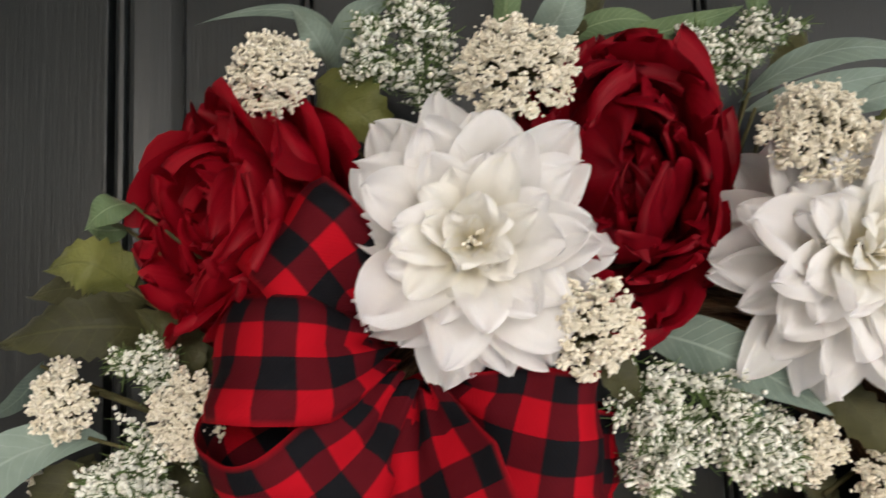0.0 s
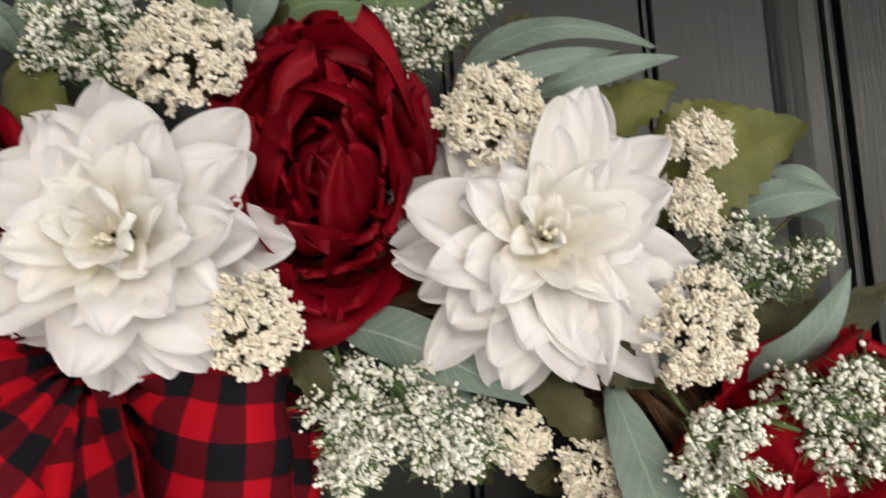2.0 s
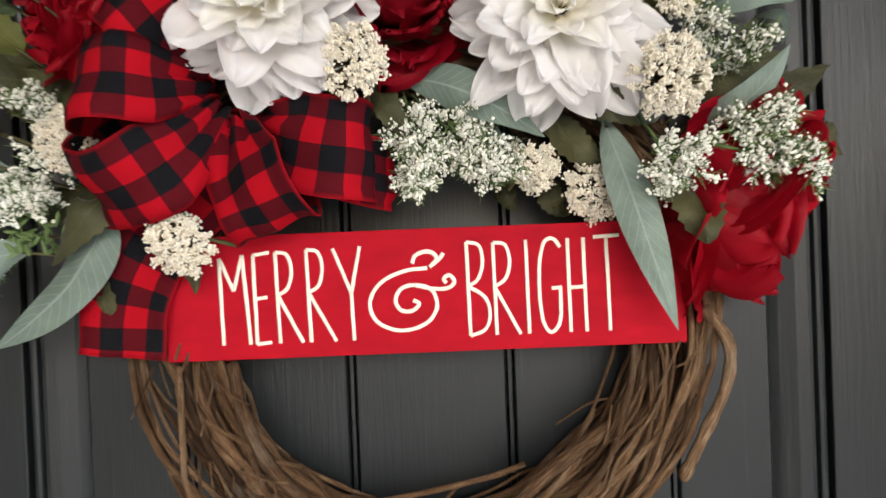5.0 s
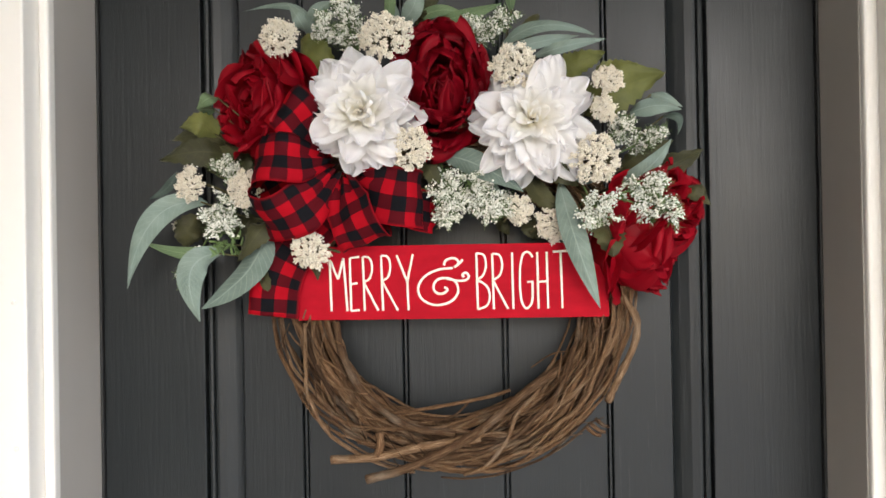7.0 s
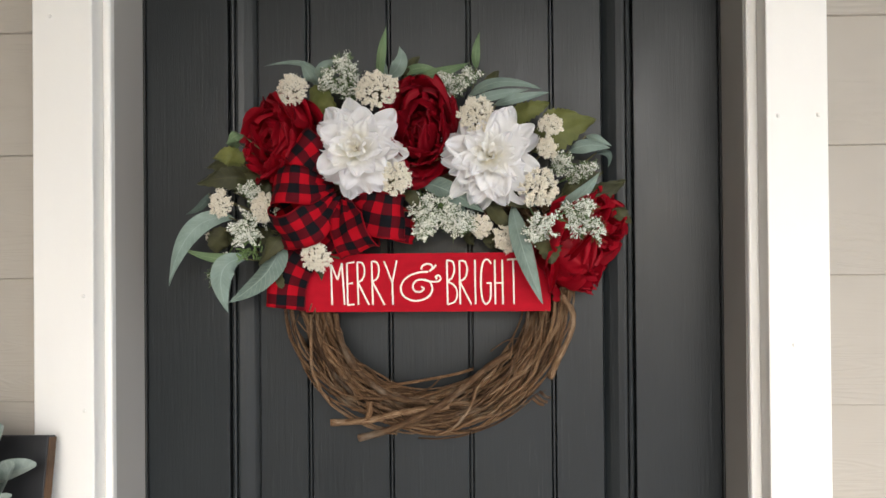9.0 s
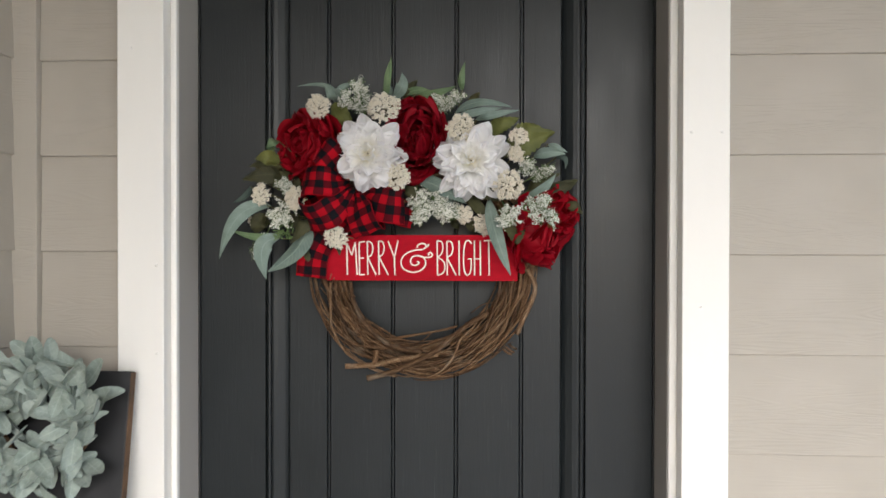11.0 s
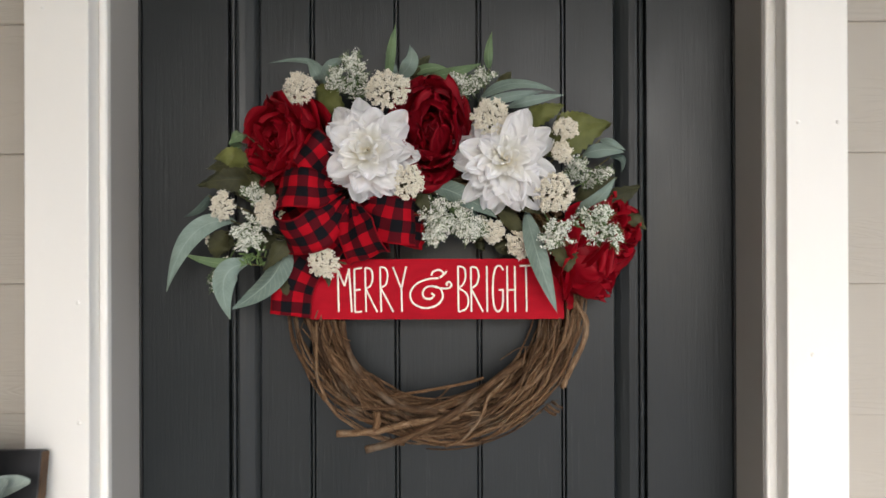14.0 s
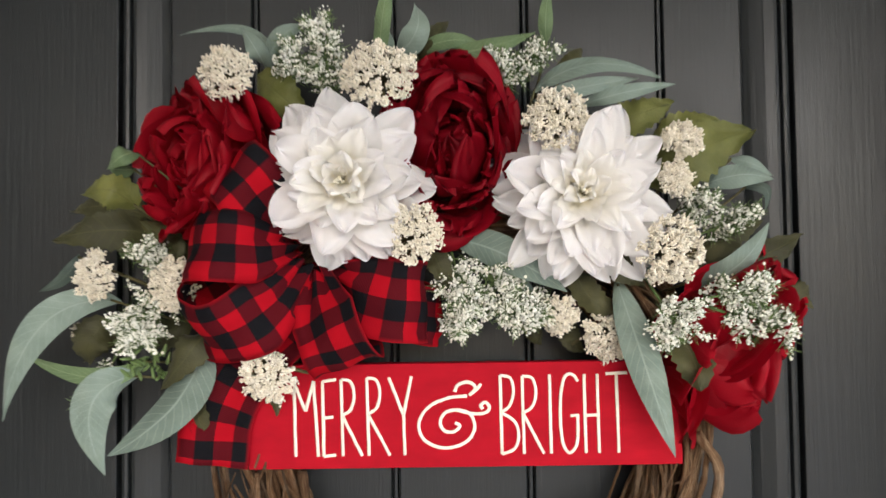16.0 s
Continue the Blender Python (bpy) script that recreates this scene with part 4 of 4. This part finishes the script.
def yarrow(at, radius, lean):
    ob = thing("yarrow_head", "cream fabric yarrow cluster on the wreath", "flower", at, "cream yarrow heads")
    face = Vector((lean[0], -1, lean[1])).normalized()
    turn = Vector((0, 0, 1)).rotation_difference(face)
    verts, faces, sv, sf = [], [], [], []
    clumps = max(16, int(112 * (radius / 0.026) ** 1.5))
    for k in range(clumps):
        q = (k + 0.5) / clumps
        lat, a = 1 - 1.12 * q, k * 2.39996 + ry.uniform(-0.25, 0.25)
        flat = math.sqrt(max(0, 1 - lat * lat))
        d = Vector((flat * math.cos(a), flat * math.sin(a), lat * 0.72 + 0.12))
        swell = 1.0 + 0.26 * noise.noise((d.x * 1.6 + at[0] * 40, d.y * 1.6 + at[2] * 40, d.z * 1.6))
        if noise.noise((d.x * 4.2 + at[2] * 60, d.y * 4.2, d.z * 4.2 + at[0] * 60)) < -0.46:
            continue
        c = d * radius * swell * (ry.uniform(0.84, 1.0) if k % 4 else ry.uniform(0.66, 0.8))
        tube_v, tube_f, _ = tube([(0, 0, -radius * 0.9), (d * radius * 0.35)[:], c[:]], [0.0011, 0.0008, 0.0006], 4, False)
        sf += [tuple(i + len(sv) for i in g) for g in tube_f]
        sv += [turn @ Vector(v) for v in tube_v]
        for e in range(28):
            off = Vector((ry.gauss(0, 1), ry.gauss(0, 1), ry.gauss(0, 1)))
            off = off.normalized() * ry.uniform(0.0004, 0.0040) + d * ry.uniform(-0.003, 0.001)
            s = ry.uniform(0.0007, 0.0012)
            w = np.array(turn @ (c + off))
            faces += [tuple(i + len(verts) for i in g) for g in ICO_F]
            verts += list(ICO_V * s * np.array([ry.uniform(0.8, 1.25) for _ in range(3)]) + w)
    tagged(child("floret_cap", mesh_of("floret_cap", verts, faces, FLORET), ob), "tiny cream florets", kind="stuff")
    back = turn @ Vector((0, 0, -radius * 0.9))
    inner = Vector((RING[0], -0.035, RING[1])) - Vector(at)
    root = Vector((back.x * 2, -0.030 - at[1], back.z * 2)) * 0.5 + Vector((inner.x, 0, inner.z)).normalized() * 0.03
    v, f, _ = tube([back, (back + root) * 0.5, root], 0.0016, 5)
    sf += [tuple(i + len(sv) for i in g) for g in f]
    tagged(child("branching_stem", mesh_of("branching_stem", sv + list(v), sf, STEM), ob), kind="stuff")
    return ob


yarrow((-0.221, -0.095, 1.756), 0.0239, (-0.35, 0.25))
yarrow((-0.097, -0.102, 1.752), 0.0285, (0, 0.2))
yarrow((0.044, -0.108, 1.713), 0.0267, (0.0, 0.3))
yarrow((0.15, -0.085, 1.7), 0.0175, (0.2, 0.2))
yarrow((0.147, -0.08, 1.67), 0.0156, (0.2, 0))
yarrow((0.13, -0.11, 1.609), 0.0276, (0.3, -0.1))
yarrow((-0.069, -0.118, 1.625), 0.023, (0.0, -0.1))
yarrow((0.09, -0.07, 1.541), 0.0239, (0.1, -0.3))
yarrow((0.049, -0.065, 1.56), 0.0184, (-0.1, -0.5))
yarrow((-0.187, -0.105, 1.515), 0.0212, (0, -0.3))
yarrow((-0.335, -0.075, 1.596), 0.0202, (-0.5, -0.1))
yarrow((-0.267, -0.085, 1.586), 0.0212, (-0.2, 0))
yarrow((-0.364, -0.04, 1.545), 0.0083, (-0.4, -0.3))


# ---- frosted berry sprays ----
def berry_spray(base, tip, radius, dense):
    ob = thing("berry_spray", "frosted white berry spray with green needles", "foliage", base, "frosted berry sprays")
    b, t = Vector((0, 0, 0)), Vector(tip) - Vector(base)
    axis = t.normalized()
    side = axis.cross(Vector((0, 1, 0))).normalized()
    up = side.cross(axis)
    length = t.length + radius * 0.4
    bv, bf, nv, nf = [], [], [], []
    count = int(1150 * dense * (length / 0.05) ** 0.5 * (radius / 0.018))
    twigs = []
    for k in range(int(44 * (length / 0.05))):
        f = ry.random() ** 0.8
        a = ry.uniform(0, 6.28)
        reach = radius * (1.12 - 0.50 * f) * ry.uniform(0.5, 1.12)
        root = axis * (length * f * 0.85)
        end = root + (side * math.cos(a) + up * math.sin(a) * 0.8) * reach + axis * reach * ry.uniform(0.3, 0.8)
        twigs.append((root, end))
        v, g, _ = tube([root, root * 0.5 + end * 0.5 + axis * 0.001, end], [0.0006, 0.0005, 0.0004], 3, False)
        nf += [tuple(i + len(nv) for i in q) for q in g]
        nv += list(v)
    v, g, _ = tube([b - axis * 0.02, b, axis * length * 0.5, axis * length * 0.9], [0.0012, 0.0012, 0.0009, 0.0005], 5)
    nf += [tuple(i + len(nv) for i in q) for q in g]
    nv += list(v)
    for k in range(count):
        root, end = twigs[ry.randrange(len(twigs))]
        f = ry.uniform(0.35, 1.08)
        c = root.lerp(end, f) + Vector((ry.gauss(0, 0.0018), ry.gauss(0, 0.0018), ry.gauss(0, 0.0018)))
        s = ry.choice((0.0006, 0.0008, 0.0010, 0.0015))
        bf += [tuple(i + len(bv) for i in q) for q in ICO_F]
        bv += list(ICO_V * s + np.array(c))
    for k in range(int(620 * dense ** 0.5 * (length / 0.05))):
        root, end = twigs[ry.randrange(len(twigs))]
        c = root.lerp(end, ry.uniform(0.05, 0.95))
        d = ((end - root).normalized() + Vector((ry.gauss(0, 0.7), ry.gauss(0, 0.7), ry.gauss(0, 0.7)))).normalized()
        v, g, _ = tube([c, c + d * ry.uniform(0.005, 0.011)], [0.0005, 0.00015], 3, False)
        nf += [tuple(i + len(nv) for i in q) for q in g]
        nv += list(v)
    tagged(child("berry_plume", mesh_of("berry_plume", bv, bf, BERRY), ob), "tiny frosted white berries", kind="stuff")
    tagged(child("needle_tuft", mesh_of("needle_tuft", nv, nf, NEEDLE), ob), "fine green needles", kind="stuff")
    return ob


berry_spray((-0.14, -0.065, 1.744), (-0.149, -0.09, 1.807), 0.0197, 1)
berry_spray((-0.174, -0.065, 1.752), (-0.171, -0.09, 1.786), 0.015, 1)
berry_spray((-0.009, -0.06, 1.756), (0.049, -0.085, 1.783), 0.016, 0.8)
berry_spray((0.001, -0.06, 1.751), (-0.001, -0.085, 1.776), 0.0169, 0.8)
berry_spray((0.153, -0.065, 1.637), (0.173, -0.09, 1.651), 0.016, 0.8)
berry_spray((0.174, -0.06, 1.625), (0.213, -0.085, 1.641), 0.0132, 0.8)
berry_spray((0.123, -0.098, 1.575), (0.133, -0.123, 1.549), 0.0282, 1)
berry_spray((0.156, -0.108, 1.57), (0.199, -0.133, 1.581), 0.0188, 1)
berry_spray((0.166, -0.116, 1.562), (0.212, -0.141, 1.545), 0.0197, 1)
berry_spray((-0.04, -0.065, 1.61), (-0.027, -0.09, 1.558), 0.0235, 1.3)
berry_spray((-0.016, -0.07, 1.6), (0.016, -0.095, 1.549), 0.0244, 1.3)
berry_spray((-0.036, -0.065, 1.567), (-0.032, -0.09, 1.547), 0.016, 1.2)
berry_spray((-0.28, -0.065, 1.603), (-0.294, -0.09, 1.617), 0.016, 1)
berry_spray((-0.278, -0.07, 1.579), (-0.308, -0.095, 1.548), 0.0244, 1)
berry_spray((-0.29, -0.075, 1.561), (-0.29, -0.1, 1.544), 0.0207, 1)
berry_spray((-0.338, -0.04, 1.52), (-0.356, -0.065, 1.474), 0.0122, 0.9)
berry_spray((0.028, -0.055, 1.575), (0.034, -0.08, 1.557), 0.0122, 0.9)


tuft = thing("green_tuft", "small bright green plastic filler tuft between sage leaves", "foliage", (-0.290, -0.085, 1.524))
for k in range(34):
    d = Vector((ry.gauss(0, 1), -abs(ry.gauss(0, 0.7)), ry.gauss(0, 1))).normalized()
    c = Vector((ry.uniform(-0.016, 0.016), ry.uniform(-0.006, 0.006), ry.uniform(-0.012, 0.012)))
    v, f, u = tube([c, c + d * 0.004, c + d * 0.009, c + d * 0.011], [0.0007, 0.0015, 0.0014, 0.0004], 6)
    child("needle", mesh_of("needle", v, f, NEEDLE, u), tuft)

# ---- the check ribbon bow ----
BOW = Vector((-0.144, -0.092, 1.598))
bow = thing("ribbon_bow", "red and black buffalo check ribbon bow on the wreath", "bow", tuple(BOW))


def ribbon(name, path, across, width=0.061, steps=9, sway=0.0048, shift=0.0, loose_end=False):
    """A band along the path; across gives its width direction at each of the path's places."""
    p = spline(path, steps)
    a = spline(across, steps)
    n, m = len(p), 9
    length = np.r_[0, np.cumsum(np.linalg.norm(np.diff(p, axis=0), axis=1))] + shift
    verts, faces, uvs = [], [], []
    for k in range(n):
        t = p[min(k + 1, n - 1)] - p[max(k - 1, 0)]
        t /= np.linalg.norm(t) + 1e-9
        w = a[k] - t * (a[k] @ t)
        e = k / (n - 1) if loose_end else min(k, n - 1 - k) / (n - 1)
        size = min(1.0, np.linalg.norm(a[k]), 0.10 + e * 4.5)
        w /= np.linalg.norm(w) + 1e-9
        nrm = np.cross(t, w)
        for j in range(m):
            u = j / (m - 1) - 0.5
            bend = sway * noise.noise((length[k] * 28 + shift * 50, u * 2.2, 1.0)) + 0.007 * (1 - size) * math.cos(u * 17 + shift * 300) + 0.0016 * math.sin(u * 9 + length[k] * 22)
            edge = 0.0012 * (abs(u) > 0.49)
            verts.append(p[k] + np.array([0, 0.017, 0]) + w * (u * width * (0.25 + 0.75 * size)) + nrm * (bend + edge) - np.array(BOW))
            uvs.append((u * 0.061 + 0.0305, length[k]))
    for k in range(n - 1):
        for j in range(m - 1):
            faces.append((k * m + j, k * m + j + 1, (k + 1) * m + j + 1, (k + 1) * m + j))
    ob = child(name, mesh_of(name, verts, faces, PLAID, uvs), bow)
    so = ob.modifiers.new("thickness", "SOLIDIFY")
    so.thickness, so.offset = 0.0007, 0.0
    return ob


# upper loop beside the red peony
ribbon("loop", [(-0.168, -0.110, 1.621), (-0.186, -0.148, 1.649), (-0.195, -0.160, 1.663), (-0.206, -0.156, 1.673), (-0.214, -0.136, 1.679), (-0.205, -0.095, 1.662), (-0.175, -0.088, 1.622)],
       [(0.5, 0.0, 0.4), (0.68, 0.10, 0.72), (0.66, 0.10, 0.75), (0.66, 0.0, 0.75), (0.66, 0, 0.75), (0.7, 0, 0.65), (0.5, 0, 0.4)], width=0.057, shift=0.004)
# wide loop to the side
ribbon("loop", [(-0.166, -0.112, 1.618), (-0.187, -0.152, 1.615), (-0.213, -0.170, 1.617), (-0.235, -0.155, 1.617), (-0.247, -0.128, 1.616), (-0.230, -0.090, 1.615), (-0.172, -0.090, 1.618)],
       [(0, 0.1, 0.5), (0.02, 0.30, 0.85), (0.14, 0.22, 0.96), (0.20, 0.15, 0.98), (0.20, 0.1, 0.98), (0.10, 0.1, 0.9), (0, 0, 0.3)], width=0.058, shift=0.012)
# slanting loop that crosses in front, open towards its upper rim
ribbon("loop", [(-0.158, -0.118, 1.603), (-0.175, -0.142, 1.574), (-0.197, -0.154, 1.556), (-0.222, -0.150, 1.547), (-0.242, -0.132, 1.551), (-0.251, -0.108, 1.562), (-0.238, -0.092, 1.572), (-0.203, -0.088, 1.593), (-0.167, -0.090, 1.611)],
       [(-0.4, -0.2, 0.4), (-0.66, -0.45, 0.56), (-0.56, -0.50, 0.64), (-0.40, -0.50, 0.74), (-0.30, -0.50, 0.80), (-0.25, -0.50, 0.82), (-0.30, -0.45, 0.80), (-0.4, -0.3, 0.7), (-0.2, 0, 0.3)], width=0.060, shift=0.021)
# short loop over the sign, open towards its side
ribbon("loop", [(-0.150, -0.118, 1.597), (-0.143, -0.140, 1.568), (-0.134, -0.150, 1.544), (-0.127, -0.142, 1.528), (-0.124, -0.120, 1.522), (-0.130, -0.096, 1.537), (-0.151, -0.090, 1.587)],
       [(0.5, -0.1, 0.2), (0.84, -0.32, 0.36), (0.84, -0.42, 0.36), (0.84, -0.44, 0.36), (0.85, -0.42, 0.36), (0.84, -0.3, 0.3), (0.4, 0, 0.1)], width=0.059, shift=0.004)
# wide loop below the white dahlia
ribbon("loop", [(-0.140, -0.100, 1.594), (-0.116, -0.122, 1.580), (-0.090, -0.130, 1.573), (-0.070, -0.122, 1.571), (-0.064, -0.098, 1.570), (-0.088, -0.080, 1.574), (-0.142, -0.086, 1.594)],
       [(-0.1, 0.0, 0.5), (-0.08, 0.05, 0.95), (-0.03, 0.05, 1.1), (0.0, 0.0, 1.1), (0, 0, 1.1), (0, 0, 1.0), (0, 0, 0.35)], width=0.066, shift=0.0165)
ribbon("loop", [(-0.140, -0.090, 1.588), (-0.100, -0.094, 1.570), (-0.070, -0.096, 1.560), (-0.054, -0.086, 1.556), (-0.053, -0.070, 1.557), (-0.085, -0.066, 1.568), (-0.142, -0.080, 1.588)],
       [(0, 0.0, 0.5), (0, 0.0, 0.8), (0.05, 0.0, 0.9), (0.05, 0.0, 0.9), (0, 0, 0.9), (0, 0, 0.9), (0, 0, 0.35)], width=0.052, shift=0.030)
# tails
ribbon("tail", [(-0.152, -0.094, 1.590), (-0.176, -0.096, 1.556), (-0.212, -0.098, 1.520), (-0.234, -0.098, 1.480), (-0.240, -0.096, 1.438)],
       [(0.4, 0.0, 0.2), (0.75, 0.05, 0.45), (0.85, 0.1, 0.32), (0.98, 0.1, 0.10), (1.0, 0.05, 0.02)], width=0.059, shift=0.010, loose_end=True)
ribbon("tail", [(-0.155, -0.086, 1.588), (-0.190, -0.084, 1.545), (-0.225, -0.082, 1.508), (-0.250, -0.080, 1.478), (-0.268, -0.078, 1.462)],
       [(0.3, 0.0, 0.3), (0.6, 0.0, 0.6), (0.7, 0.0, 0.6), (0.65, 0.0, 0.6), (0.6, 0.0, 0.6)], width=0.050, shift=0.017, loose_end=True)
ribbon("knot", [(-0.154, -0.100, 1.600), (-0.148, -0.112, 1.601), (-0.140, -0.112, 1.602), (-0.133, -0.098, 1.602)],
       [(0, 0, 0.9), (0.05, 0.1, 0.9), (0.05, 0.1, 0.9), (0, 0, 0.9)], width=0.020, shift=0.006)

# ---- the leaning board with its lamb's ear wreath ----
porch_board = thing("leaning_board", "tall black painted plank leaning in the corner", "board", (-0.664, -0.40, 0.0))
lean = math.atan2(0.225, 1.272)
tilted = Matrix.Rotation(-lean, 4, "X")
ob = part("plank", box(-0.118, 0.118, 0.0, 0.019, 0.0, 1.292, 0.0015), BLACK_BOARD, porch_board)
ob.matrix_basis = tilted
ob = part("worn_edge", box(0.1178, 0.1205, 0.002, 0.017, 0.002, 1.290, 0.0006), RAW_WOOD, porch_board, "black painted edge worn to wood")
ob.matrix_basis = tilted
ear_wreath = thing("lambs_ear_wreath", "pale felted lamb's ear wreath on the black board", "wreath", (-0.674, -0.232, 1.200))
rw = random.Random(31)
v, f, u = tube([(0.084 * math.cos(a), 0.006, 0.084 * math.sin(a)) for a in np.linspace(0, 2 * math.pi, 48)], 0.006, 7)
child("hoop", mesh_of("hoop", v, f, BARK, u), ear_wreath, None, "brown twig hoop")


def ear_mesh(seed):
    r1 = random.Random(seed)
    length, width, bend, ph = r1.uniform(0.048, 0.070), r1.uniform(0.023, 0.032), r1.uniform(-0.25, 0.55), r1.uniform(0, 6)
    n, m = 11, 7
    verts, faces, uvs = [], [], []
    for k in range(n):
        f = k / (n - 1)
        w = max(0.10, math.sin(math.pi * min(1, f ** 1.05 * 0.93 + 0.05)) ** 0.55)
        for j in range(m):
            q = 2 * j / (m - 1) - 1
            verts.append((q * width / 2 * w, length * f, bend * length * f * f + 0.22 * width * abs(q) ** 1.7 * w + 0.04 * width * math.sin(7 * f + ph + q)))
            uvs.append((j / (m - 1), f))
    for k in range(n - 1):
        for j in range(m - 1):
            faces.append((k * m + j, k * m + j + 1, (k + 1) * m + j + 1, (k + 1) * m + j))
    return mesh_of("felted_leaf", verts, faces, FELT, uvs)


EARS = [ear_mesh(s) for s in range(8)]
for k in range(150):
    a = 2 * math.pi * k / 150 + rw.uniform(-0.05, 0.05)
    ring = 0.078 + rw.gauss(0, 0.017)
    depth = -rw.uniform(-0.002, 0.034)
    out_dir = a + rw.uniform(-1.0, 1.0) + (0.9 if k % 3 else -0.2) + (math.pi if rw.random() < 0.30 else 0)
    d = Vector((math.cos(out_dir), -rw.uniform(0.05, 0.75), math.sin(out_dir))).normalized()
    nrm = Vector((rw.gauss(0, 0.75), -1, rw.gauss(0, 0.75) + 0.35))
    side = d.cross(nrm).normalized()
    up = side.cross(d)
    mt = Matrix((side, d, up)).transposed().to_4x4()
    mt.translation = (ring * math.cos(a), depth, ring * math.sin(a))
    child("felted_leaf", EARS[rw.randrange(8)], ear_wreath, mt)
